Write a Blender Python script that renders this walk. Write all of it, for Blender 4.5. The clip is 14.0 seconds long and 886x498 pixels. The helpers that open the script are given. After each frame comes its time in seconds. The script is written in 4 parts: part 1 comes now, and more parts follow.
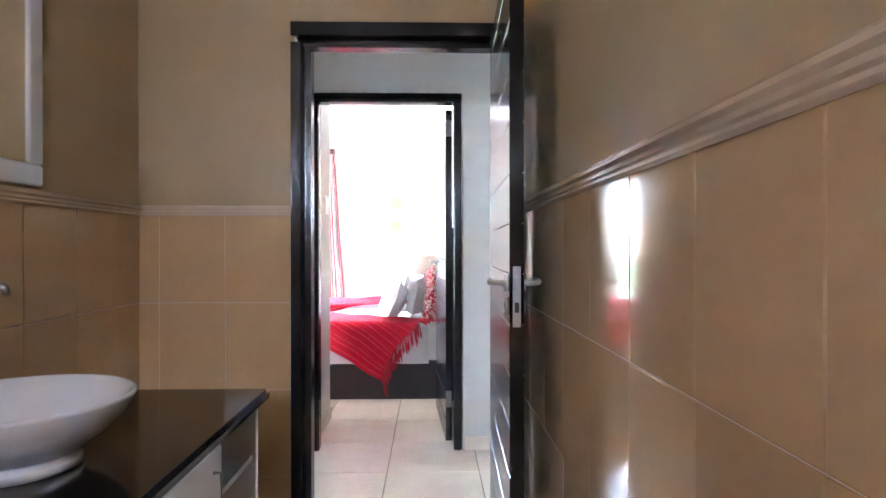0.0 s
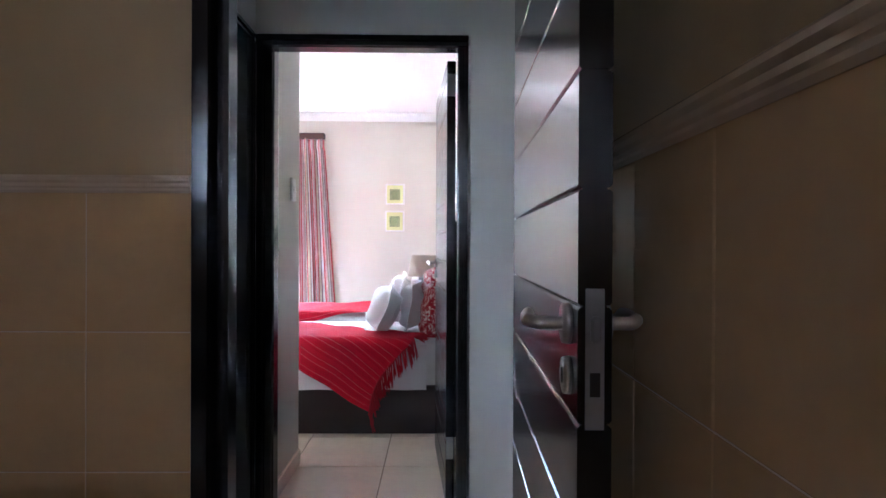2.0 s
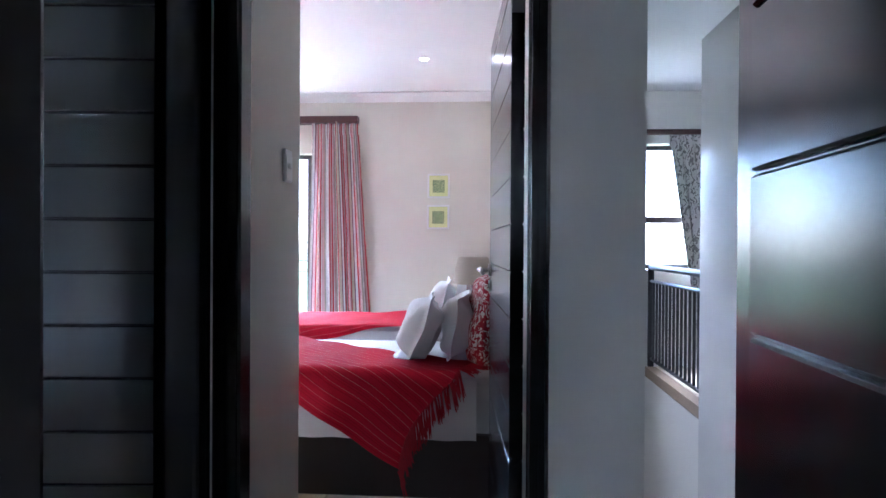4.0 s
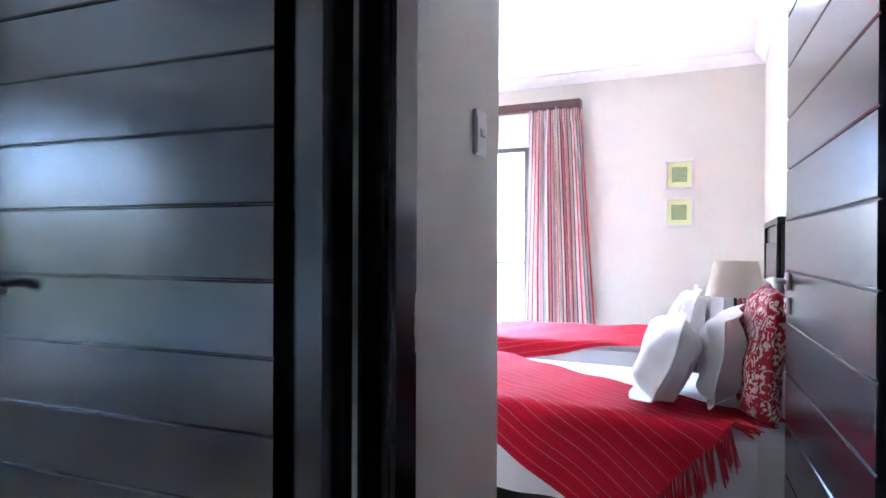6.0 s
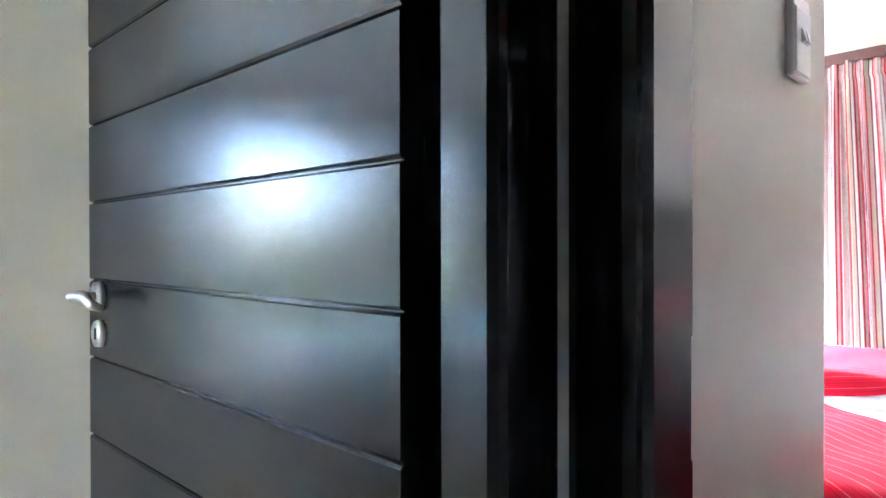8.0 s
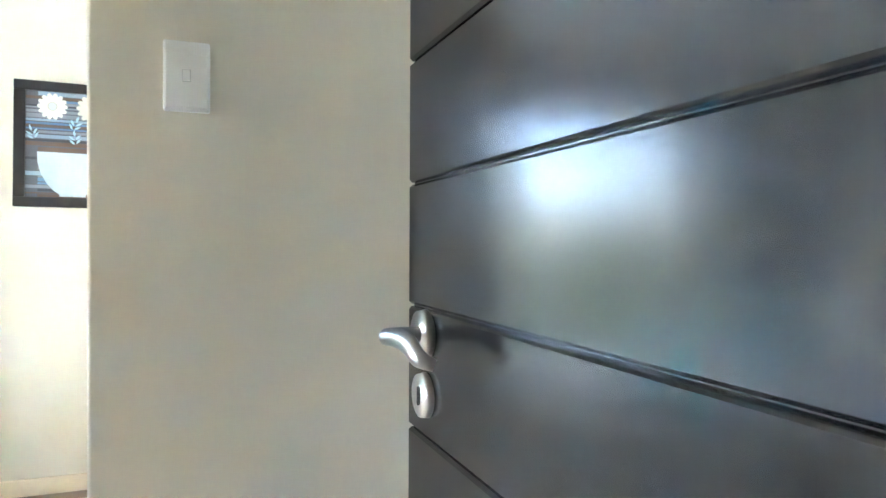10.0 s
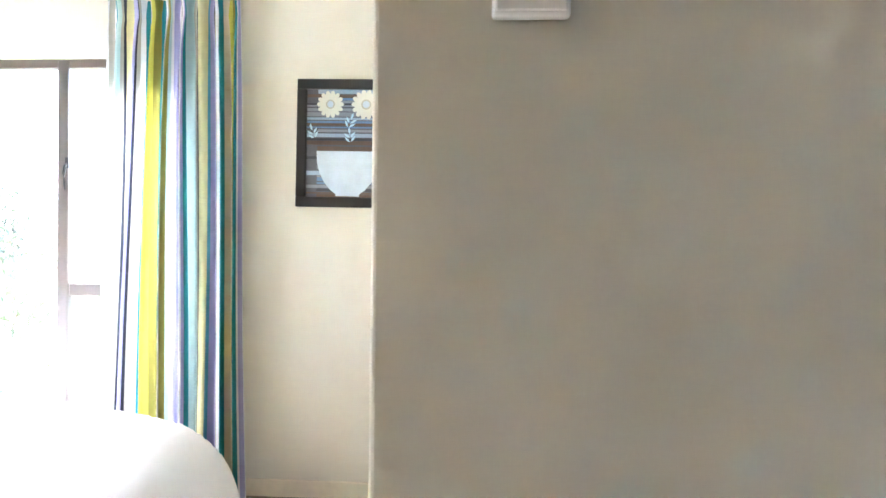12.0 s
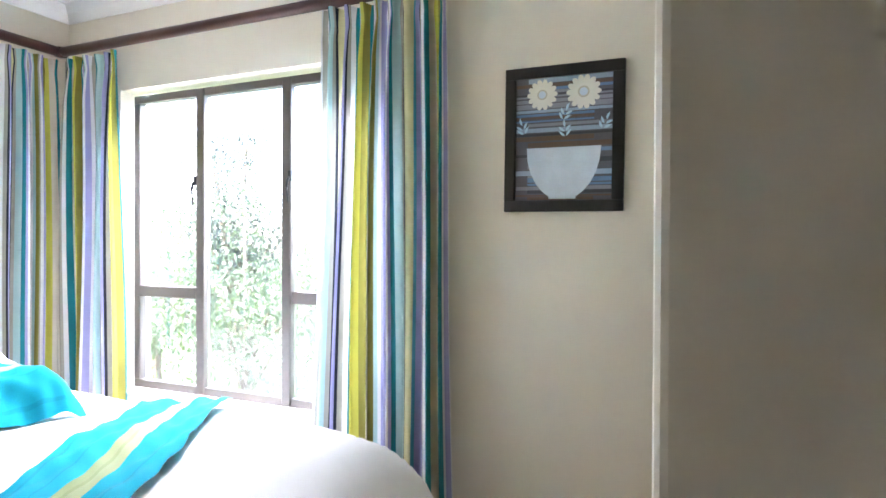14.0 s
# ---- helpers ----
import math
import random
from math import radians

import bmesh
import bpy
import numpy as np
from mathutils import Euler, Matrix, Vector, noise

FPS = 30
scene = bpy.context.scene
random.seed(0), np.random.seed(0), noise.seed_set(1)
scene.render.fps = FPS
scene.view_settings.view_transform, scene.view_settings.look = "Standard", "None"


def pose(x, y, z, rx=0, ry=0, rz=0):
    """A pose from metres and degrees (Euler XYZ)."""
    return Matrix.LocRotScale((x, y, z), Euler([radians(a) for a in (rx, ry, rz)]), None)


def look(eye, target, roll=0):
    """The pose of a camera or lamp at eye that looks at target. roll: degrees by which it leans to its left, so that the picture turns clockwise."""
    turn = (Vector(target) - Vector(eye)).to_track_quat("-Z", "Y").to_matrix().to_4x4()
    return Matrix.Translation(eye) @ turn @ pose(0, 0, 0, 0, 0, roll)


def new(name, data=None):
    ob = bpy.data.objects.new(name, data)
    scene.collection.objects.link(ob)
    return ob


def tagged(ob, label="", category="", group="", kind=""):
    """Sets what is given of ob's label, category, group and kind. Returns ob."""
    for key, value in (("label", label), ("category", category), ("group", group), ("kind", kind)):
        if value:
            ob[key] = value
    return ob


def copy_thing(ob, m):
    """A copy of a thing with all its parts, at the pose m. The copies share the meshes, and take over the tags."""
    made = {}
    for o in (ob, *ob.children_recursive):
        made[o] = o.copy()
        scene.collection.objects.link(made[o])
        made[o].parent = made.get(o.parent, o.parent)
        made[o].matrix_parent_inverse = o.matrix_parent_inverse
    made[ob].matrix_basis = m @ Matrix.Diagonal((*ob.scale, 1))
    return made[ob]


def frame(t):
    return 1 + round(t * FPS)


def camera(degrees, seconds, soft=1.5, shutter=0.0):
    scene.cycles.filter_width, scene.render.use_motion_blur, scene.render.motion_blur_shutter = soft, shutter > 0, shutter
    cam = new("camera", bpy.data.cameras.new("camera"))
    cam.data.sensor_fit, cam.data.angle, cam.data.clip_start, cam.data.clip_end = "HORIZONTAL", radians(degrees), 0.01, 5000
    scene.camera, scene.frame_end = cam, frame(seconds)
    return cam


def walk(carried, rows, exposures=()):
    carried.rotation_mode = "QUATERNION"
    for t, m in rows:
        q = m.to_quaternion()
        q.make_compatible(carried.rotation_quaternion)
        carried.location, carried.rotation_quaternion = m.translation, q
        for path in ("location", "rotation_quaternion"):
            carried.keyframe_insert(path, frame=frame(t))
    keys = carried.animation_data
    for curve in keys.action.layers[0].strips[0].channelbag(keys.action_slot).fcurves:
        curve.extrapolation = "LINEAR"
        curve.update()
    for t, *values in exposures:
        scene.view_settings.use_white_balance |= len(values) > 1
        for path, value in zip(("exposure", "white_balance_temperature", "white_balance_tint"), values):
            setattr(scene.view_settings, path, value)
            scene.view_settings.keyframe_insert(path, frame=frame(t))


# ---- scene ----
# ---- camera ----
cam = camera(72.87, 14.0)
PATH = [
    (0.0, (0.1258, 0.0904, 1.1800), (0.1478, 1.0902, 1.1785), -0.03),
    (0.5, (0.1312, 0.2976, 1.1860), (0.1511, 1.2974, 1.1824), 0.39),
    (1.0, (0.1323, 0.5295, 1.1856), (0.1510, 1.5293, 1.1815), 0.35),
    (1.5, (0.1678, 0.7832, 1.1899), (0.1828, 1.7831, 1.1855), 0.28),
    (2.0, (0.1772, 1.0190, 1.1787), (0.1879, 2.0189, 1.1741), 0.25),
    (4.5, (0.1150, 2.2015, 1.1853), (-0.0233, 3.1918, 1.1773), 0.31),
    (5.0, (0.0748, 2.3696, 1.1834), (-0.1632, 3.3409, 1.1751), 0.26),
    (5.5, (0.0517, 2.4938, 1.1671), (-0.2895, 3.4338, 1.1605), 0.33),
    (6.0, (0.0112, 2.6576, 1.1732), (-0.4099, 3.5646, 1.1683), 0.26),
    (6.5, (-0.0432, 2.8041, 1.1698), (-0.5287, 3.6783, 1.1624), 0.27),
    (7.0, (-0.1042, 2.9400, 1.1690), (-0.6643, 3.7684, 1.1663), 0.16),
    (9.5, (-0.6926, 3.2685, 1.1689), (-1.6016, 3.6851, 1.1570), 0.05),
    (10.0, (-0.8450, 3.2474, 1.1787), (-1.7904, 3.5734, 1.1700), 0.25),
    (10.5, (-1.0025, 3.2221, 1.1796), (-1.9740, 3.4587, 1.1638), -0.42),
    (11.0, (-1.1269, 3.1964, 1.1781), (-2.1177, 3.3315, 1.1665), 0.12),
    (11.5, (-1.2377, 3.1666, 1.1730), (-2.2372, 3.1999, 1.1677), 0.87),
    (12.0, (-1.3754, 3.1235, 1.1894), (-2.3736, 3.0637, 1.1773), 0.71),
    (12.5, (-1.5295, 3.0772, 1.1819), (-2.5173, 2.9215, 1.1700), -0.05),
    (13.0, (-1.6224, 3.0533, 1.1773), (-2.5897, 2.8000, 1.1720), -0.00),
    (13.5, (-1.6845, 3.0422, 1.2019), (-2.6267, 2.7074, 1.1926), 0.10),
    (14.0, (-1.7089, 3.0366, 1.2060), (-2.6263, 2.6386, 1.1990), 0.23),
]
EXPOSURE = [
    (0.0, 6.8, 5500, 22),
    (1.0, 6.05, 5500, 22),
    (2.0, 5.3, 5300, 22),
    (4.3, 4.5, 5100, 22),
    (5.0, 4.4, 5120, 22),
    (6.0, 5.45, 5100, 22),
    (6.5, 5.75, 5200, 22),
    (7.0, 6.2, 5300, 22),
    (9.5, 6.25, 5800, 15),
    (10.5, 6.3, 6000, 19),
    (11.5, 6.05, 6300, 21),
    (12.5, 5.5, 6300, 24),
    (14.0, 4.75, 6200, 22),
]
walk(cam, [(t, look(eye, target, roll)) for t, eye, target, roll in PATH], EXPOSURE)

# ---- light ----
world = bpy.data.worlds.new("sky")
scene.world = world
world.use_nodes = True
sky = world.node_tree.nodes.new("ShaderNodeTexSky")
sky.sky_type, sky.sun_disc = "NISHITA", False
sky.sun_elevation, sky.sun_rotation = radians(52), radians(100)
world.node_tree.links.new(sky.outputs[0], world.node_tree.nodes["Background"].inputs[0])
world.node_tree.nodes["Background"].inputs[1].default_value = 0.15
sun = new("sun", bpy.data.lights.new("sun", "SUN"))
sun.data.energy, sun.data.angle, sun.data.color = 2.6, radians(0.6), (1.0, 0.95, 0.88)
sun.matrix_world = look((0, 0, 0), (-0.62, 0.11, -0.79))


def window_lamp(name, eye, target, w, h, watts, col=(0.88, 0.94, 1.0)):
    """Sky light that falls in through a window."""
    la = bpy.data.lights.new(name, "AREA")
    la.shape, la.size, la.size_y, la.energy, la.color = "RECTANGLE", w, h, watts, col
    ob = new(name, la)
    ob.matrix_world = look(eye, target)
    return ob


window_lamp("daylight_west", (-4.75, 0.75, 2.9), (-3.6, 0.75, 1.2), 1.7, 1.0, 45)
window_lamp("daylight_south", (-1.84, -1.15, 2.9), (-1.84, 0.0, 1.2), 0.85, 1.0, 9)
window_lamp("daylight_north", (-2.5, 8.75, 2.64), (-2.5, 7.0, 0.9), 1.8, 0.9, 29)
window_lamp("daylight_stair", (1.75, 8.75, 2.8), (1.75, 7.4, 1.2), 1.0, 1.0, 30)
window_lamp("daylight_bathroom", (-0.35, -1.40, 1.9), (-0.35, 1.0, 1.25), 0.40, 0.36, 0.28, (1.0, 0.95, 0.88))



# ---- materials ----
def material(name, rough=0.5, metal=0.0):
    m = bpy.data.materials.new(name)
    m.use_nodes = True
    b = m.node_tree.nodes["Principled BSDF"]
    b.inputs["Roughness"].default_value, b.inputs["Metallic"].default_value = rough, metal
    return m, m.node_tree, b


def node(nt, kind, **values):
    n = nt.nodes.new(kind)
    for k, v in values.items():
        n.inputs[k.replace("_", " ")].default_value = v
    return n


def surface(name, col, rough=0.5, metal=0.0, vary=0.06, scale=3.0, grain=60.0, bump=0.05, stretch=(1, 1, 1), each=0.0, rvary=0.08, detail=4.0):
    """A surface with tone and gloss that vary at two scales and a fine relief, in metres of the thing itself."""
    m, nt, b = material(name, rough, metal)
    tc = nt.nodes.new("ShaderNodeTexCoord")
    mp = nt.nodes.new("ShaderNodeMapping")
    mp.inputs["Scale"].default_value = stretch
    nt.links.new(tc.outputs["Object"], mp.inputs["Vector"])
    if each:
        who = nt.nodes.new("ShaderNodeObjectInfo")
        far = nt.nodes.new("ShaderNodeMath")
        far.operation = "MULTIPLY"
        far.inputs[1].default_value = 37.0
        nt.links.new(who.outputs["Random"], far.inputs[0])
        nt.links.new(far.outputs[0], mp.inputs["Location"])
    big = node(nt, "ShaderNodeTexNoise", Scale=scale, Detail=3.0)
    fine = node(nt, "ShaderNodeTexNoise", Scale=grain, Detail=detail)
    for n in (big, fine):
        nt.links.new(mp.outputs[0], n.inputs["Vector"])
    mix = nt.nodes.new("ShaderNodeMix")
    mix.data_type = "RGBA"
    mix.inputs["A"].default_value = (*[c * (1 - vary) for c in col], 1)
    mix.inputs["B"].default_value = (*[min(1, c * (1 + vary)) for c in col], 1)
    add = nt.nodes.new("ShaderNodeMath")
    add.operation = "ADD"
    half = nt.nodes.new("ShaderNodeMath")
    half.operation = "MULTIPLY_ADD"
    half.inputs[1].default_value, half.inputs[2].default_value = 0.4, 0.0
    nt.links.new(fine.outputs[0], half.inputs[0])
    nt.links.new(big.outputs[0], add.inputs[0])
    nt.links.new(half.outputs[0], add.inputs[1])
    ctr = node(nt, "ShaderNodeMapRange")
    ctr.inputs[1].default_value, ctr.inputs[2].default_value = 0.4, 1.0
    nt.links.new(add.outputs[0], ctr.inputs[0])
    src = ctr.outputs[0]
    if each:
        oi = nt.nodes.new("ShaderNodeObjectInfo")
        sh = nt.nodes.new("ShaderNodeMath")
        sh.operation = "MULTIPLY_ADD"
        sh.inputs[1].default_value = each
        nt.links.new(oi.outputs["Random"], sh.inputs[0])
        nt.links.new(ctr.outputs[0], sh.inputs[2])
        src = sh.outputs[0]
    nt.links.new(src, mix.inputs["Factor"])
    nt.links.new(mix.outputs["Result"], b.inputs["Base Color"])
    rr = node(nt, "ShaderNodeMapRange")
    rr.inputs[3].default_value, rr.inputs[4].default_value = max(0.02, rough - rvary), min(1, rough + rvary)
    nt.links.new(big.outputs[0], rr.inputs[0])
    nt.links.new(rr.outputs[0], b.inputs["Roughness"])
    if bump:
        bp = nt.nodes.new("ShaderNodeBump")
        bp.inputs["Strength"].default_value, bp.inputs["Distance"].default_value = bump, 0.004
        nt.links.new(fine.outputs[0], bp.inputs["Height"])
        nt.links.new(bp.outputs[0], b.inputs["Normal"])
    return m


def striped(name, stops, period, rough=0.85, weave=700.0, thin=0.0):
    """Woven cloth with stripes along its length; the UV's u is metres of cloth across the stripes."""
    m, nt, b = material(name, rough)
    uv = nt.nodes.new("ShaderNodeUVMap")
    sep = nt.nodes.new("ShaderNodeSeparateXYZ")
    nt.links.new(uv.outputs[0], sep.inputs[0])
    div = nt.nodes.new("ShaderNodeMath")
    div.operation = "DIVIDE"
    div.inputs[1].default_value = period
    nt.links.new(sep.outputs[0], div.inputs[0])
    fr = nt.nodes.new("ShaderNodeMath")
    fr.operation = "FRACT"
    nt.links.new(div.outputs[0], fr.inputs[0])
    ramp = nt.nodes.new("ShaderNodeValToRGB")
    ramp.color_ramp.interpolation = "CONSTANT"
    el = ramp.color_ramp.elements
    while len(el) < len(stops):
        el.new(1.0)
    for e, (p, c) in zip(el, stops):
        e.position, e.color = p, (*c, 1)
    nt.links.new(fr.outputs[0], ramp.inputs[0])
    nz = node(nt, "ShaderNodeTexNoise", Scale=weave, Detail=2.0)
    tc = nt.nodes.new("ShaderNodeTexCoord")
    nt.links.new(tc.outputs["Object"], nz.inputs["Vector"])
    mul = nt.nodes.new("ShaderNodeMix")
    mul.data_type, mul.blend_type = "RGBA", "MULTIPLY"
    mul.inputs["Factor"].default_value = 0.25
    nt.links.new(ramp.outputs[0], mul.inputs["A"])
    nt.links.new(nz.outputs[0], mul.inputs["B"])
    nt.links.new(mul.outputs["Result"], b.inputs["Base Color"])
    bp = nt.nodes.new("ShaderNodeBump")
    bp.inputs["Strength"].default_value, bp.inputs["Distance"].default_value = 0.3, 0.001
    nt.links.new(nz.outputs[0], bp.inputs["Height"])
    nt.links.new(bp.outputs[0], b.inputs["Normal"])
    b.inputs["Specular IOR Level"].default_value = 0.12
    if thin:
        tr = nt.nodes.new("ShaderNodeBsdfTranslucent")
        mx = nt.nodes.new("ShaderNodeMixShader")
        mx.inputs[0].default_value = thin
        nt.links.new(mul.outputs["Result"], tr.inputs[0])
        nt.links.new(b.outputs[0], mx.inputs[1])
        nt.links.new(tr.outputs[0], mx.inputs[2])
        nt.links.new(mx.outputs[0], nt.nodes["Material Output"].inputs[0])
    return m


BEIGE = surface("beige_paint", (0.71, 0.655, 0.545), 0.45, vary=0.03, grain=220, bump=0.06)
CREAM = surface("cream_paint", (0.68, 0.64, 0.555), 0.45, vary=0.03, grain=220, bump=0.06)
OFFWHITE = surface("off_white_paint", (0.70, 0.68, 0.63), 0.38, vary=0.03, grain=220, bump=0.06)
GLOSSWHITE = surface("gloss_white_paint", (0.70, 0.69, 0.66), 0.20, vary=0.03, grain=220, bump=0.03, rvary=0.03)
TAN = surface("tan_paint", (0.50, 0.36, 0.19), 0.42, vary=0.05, grain=200, bump=0.06)
CEILING = surface("ceiling_paint", (0.82, 0.82, 0.80), 0.7, vary=0.02, grain=200, bump=0.04)
WALLTILE = surface("glazed_wall_tile", (0.62, 0.405, 0.205), 0.085, vary=0.06, scale=5, grain=40, bump=0.004, each=0.25, rvary=0.03)
RAILTILE = surface("glazed_border_tile", (0.66, 0.51, 0.35), 0.2, vary=0.05, bump=0.02)
GROUT = surface("pale_grout", (0.70, 0.57, 0.42), 0.85, vary=0.08, grain=300, bump=0.1)
FLOORTILE = surface("cream_floor_tile", (0.83, 0.72, 0.57), 0.2, vary=0.10, scale=4, grain=35, bump=0.01, each=0.3, rvary=0.05)
FLOORGROUT = surface("brown_grout", (0.28, 0.21, 0.14), 0.9, vary=0.1, grain=300, bump=0.1)
DARKWOOD = surface("dark_stained_wood", (0.007, 0.007, 0.008), 0.20, vary=0.35, scale=4, grain=90, bump=0.0, stretch=(1, 1, 0.3), rvary=0.03, detail=1.0)
BOARDWOOD = surface("dark_stained_board", (0.008, 0.0078, 0.0078), 0.205, vary=0.25, scale=4, grain=90, bump=0.0, stretch=(1, 1, 0.4), each=0.3, rvary=0.02, detail=1.0)
BOARDWOOD.node_tree.nodes["Principled BSDF"].inputs["Specular IOR Level"].default_value = 0.5
BROWNWOOD = surface("brown_stained_wood", (0.075, 0.03, 0.024), 0.35, vary=0.3, scale=5, grain=40, bump=0.08, stretch=(1, 0.15, 1))
NICKEL = surface("satin_nickel", (0.44, 0.42, 0.39), 0.30, 1.0, vary=0.06, grain=150, bump=0.0, rvary=0.012)
STEEL = surface("dull_steel", (0.33, 0.33, 0.33), 0.4, 1.0, vary=0.1, grain=150, bump=0.02)
BRONZE = surface("bronze_aluminium", (0.11, 0.095, 0.085), 0.4, 0.3, vary=0.1, grain=150, bump=0.01)
PLASTIC = surface("white_plastic", (0.86, 0.86, 0.85), 0.3, vary=0.02, bump=0.0)
CERAMIC = surface("white_ceramic", (0.82, 0.82, 0.82), 0.07, vary=0.02, bump=0.0, rvary=0.02)
GRANITE = surface("black_granite", (0.012, 0.012, 0.013), 0.12, vary=0.7, scale=60, grain=260, bump=0.0, rvary=0.03)
LACQUER = surface("white_lacquer", (0.76, 0.75, 0.74), 0.3, vary=0.02, bump=0.01)
WHITELINEN = surface("white_bed_linen", (0.80, 0.80, 0.80), 0.9, vary=0.03, scale=8, grain=900, bump=0.12)
ESPRESSO = surface("espresso_stained_wood", (0.034, 0.022, 0.020), 0.42, vary=0.2, grain=60, bump=0.0)
SHADE = surface("beige_lamp_shade", (0.55, 0.48, 0.38), 0.9, vary=0.05, grain=700, bump=0.15)
REDYARN = surface("red_yarn", (0.42, 0.010, 0.025), 0.95, vary=0.2, grain=500, bump=0.2)
MAT_GREEN = surface("lime_card", (0.72, 0.74, 0.36), 0.8, vary=0.05, bump=0.02)
BLACK = surface("black_frame", (0.012, 0.011, 0.011), 0.35, vary=0.2, bump=0.03)
GRASS = surface("lawn", (0.06, 0.09, 0.026), 0.95, vary=0.4, scale=1.5, grain=40, bump=0.3)
BARK = surface("bark", (0.12, 0.09, 0.06), 0.9, vary=0.3, grain=30, bump=0.4)
def leafy(name, col):
    """Leaves that let some light through."""
    m = surface(name, col, 0.6, vary=0.5, scale=1.2, grain=9, bump=0.0)
    nt = m.node_tree
    p = nt.nodes["Principled BSDF"]
    tr = node(nt, "ShaderNodeBsdfTranslucent", Color=(col[0] * 1.5, col[1] * 1.6, col[2], 1))
    mx = nt.nodes.new("ShaderNodeMixShader")
    mx.inputs[0].default_value = 0.3
    nt.links.new(p.outputs[0], mx.inputs[1])
    nt.links.new(tr.outputs[0], mx.inputs[2])
    nt.links.new(mx.outputs[0], nt.nodes["Material Output"].inputs[0])
    return m


# foliage again with shade put into its colour, for the tall tree's crown
SHADELEAF = leafy("shaded_foliage", (0.034, 0.044, 0.038))
LEAF, SHRUB = leafy("foliage", (0.075, 0.10, 0.06)), leafy("shrub_leaves", (0.075, 0.105, 0.045))
IRON = surface("dark_painted_metal", (0.03, 0.03, 0.032), 0.4, 0.2, vary=0.2, bump=0.02)
TURQ = striped("turquoise_throw_cloth", [(0.0, (0.0, 0.36, 0.46)), (0.05, (0.0, 0.31, 0.40)), (0.07, (0.0, 0.37, 0.47)), (0.24, (0.0, 0.32, 0.42)), (0.26, (0.0, 0.37, 0.48)), (0.42, (0.38, 0.42, 0.20)), (0.50, (0.33, 0.38, 0.17)), (0.53, (0.39, 0.43, 0.22)), (0.61, (0.0, 0.37, 0.47)), (0.80, (0.0, 0.32, 0.42)), (0.82, (0.0, 0.37, 0.48))], 0.50)
_w, _b, _g, _y, _t, _l, _d, _o, _m, _n = (0.78, 0.78, 0.78), (0.10, 0.36, 0.46), (0.40, 0.38, 0.32), (0.56, 0.54, 0.09), (0.015, 0.22, 0.25), (0.38, 0.37, 0.62), (0.03, 0.035, 0.05), (0.62, 0.56, 0.44), (0.42, 0.60, 0.58), (0.25, 0.23, 0.05)


def bands(*runs):
    """Colour stops from stripe widths in any unit."""
    total, at, out = sum(w for w, c in runs), 0.0, []
    for w, c in runs:
        out.append((at / total, c))
        at += w
    return out


_q = (0.66, 0.62, 0.34)
MULTI = striped("multicolour_striped_cloth", bands((14, _n), (12, _m), (10, _w), (18, _l), (11, _w), (24, _g), (7, _w), (9, _l), (13, _t), (24, _m), (12, _g), (9, _d), (22, _q), (9, _b), (26, _l), (8, _d), (14, _g), (12, _w), (19, _t), (26, _o), (24, _y), (20, _n), (12, _t), (7, _w), (13, _l), (9, _w), (6, _g)), 0.66, thin=0.22)
_r, _p, _k = (0.50, 0.05, 0.06), (0.62, 0.42, 0.42), (0.22, 0.12, 0.14)
REDCURTAIN = striped("red_striped_cloth", bands((12, _r), (8, _w), (22, _p), (14, _g), (26, _w), (8, _k), (20, _p), (10, _r), (24, _o), (8, _k), (16, _w), (14, _r), (20, _p)), 0.27, thin=0.15)
_r1, _r2, _r3 = (0.58, 0.010, 0.034), (0.45, 0.006, 0.022), (0.66, 0.20, 0.19)
THROWRED = striped("red_throw_cloth", bands((12, _r1), (3, _r2), (9, _r1), (1.6, _r3), (14, _r1), (3, _r2), (6, _r1), (3, _r2), (10, _r1), (1.3, _r3), (17, _r1), (2, _r2), (5, _r1), (1.6, _r3), (3, _r2), (11, _r1)), 0.135)


def glass_material():
    m, nt, b = material("window_glass", 0.0)
    b.inputs["Transmission Weight"].default_value, b.inputs["IOR"].default_value = 1.0, 1.45
    b.inputs["Base Color"].default_value = (0.97, 0.98, 0.98, 1)
    return m


def mirror_material():
    m, nt, b = material("mirror_glass", 0.01, 1.0)
    b.inputs["Base Color"].default_value = (0.85, 0.87, 0.86, 1)
    return m


def damask_material(name, ground, figure, scale):
    """Printed cloth with scrolling figures."""
    m, nt, b = material(name, 0.9)
    tc = nt.nodes.new("ShaderNodeTexCoord")
    wv = node(nt, "ShaderNodeTexWave", Scale=scale * 0.5, Distortion=14.0, Detail=2.5)
    wv.inputs["Detail Scale"].default_value = 1.6
    vo = node(nt, "ShaderNodeTexVoronoi", Scale=scale)
    nt.links.new(tc.outputs["Object"], wv.inputs["Vector"])
    nt.links.new(tc.outputs["Object"], vo.inputs["Vector"])
    ad = nt.nodes.new("ShaderNodeMath")
    ad.operation = "MULTIPLY_ADD"
    ad.inputs[1].default_value = 0.7
    nt.links.new(wv.outputs[0], ad.inputs[0])
    nt.links.new(vo.outputs["Distance"], ad.inputs[2])
    ramp = nt.nodes.new("ShaderNodeValToRGB")
    ramp.color_ramp.interpolation = "CONSTANT"
    ramp.color_ramp.elements[0].color = (*figure, 1)
    ramp.color_ramp.elements[1].position, ramp.color_ramp.elements[1].color = 0.70, (*ground, 1)
    nt.links.new(ad.outputs[0], ramp.inputs[0])
    nt.links.new(ramp.outputs[0], b.inputs["Base Color"])
    return m


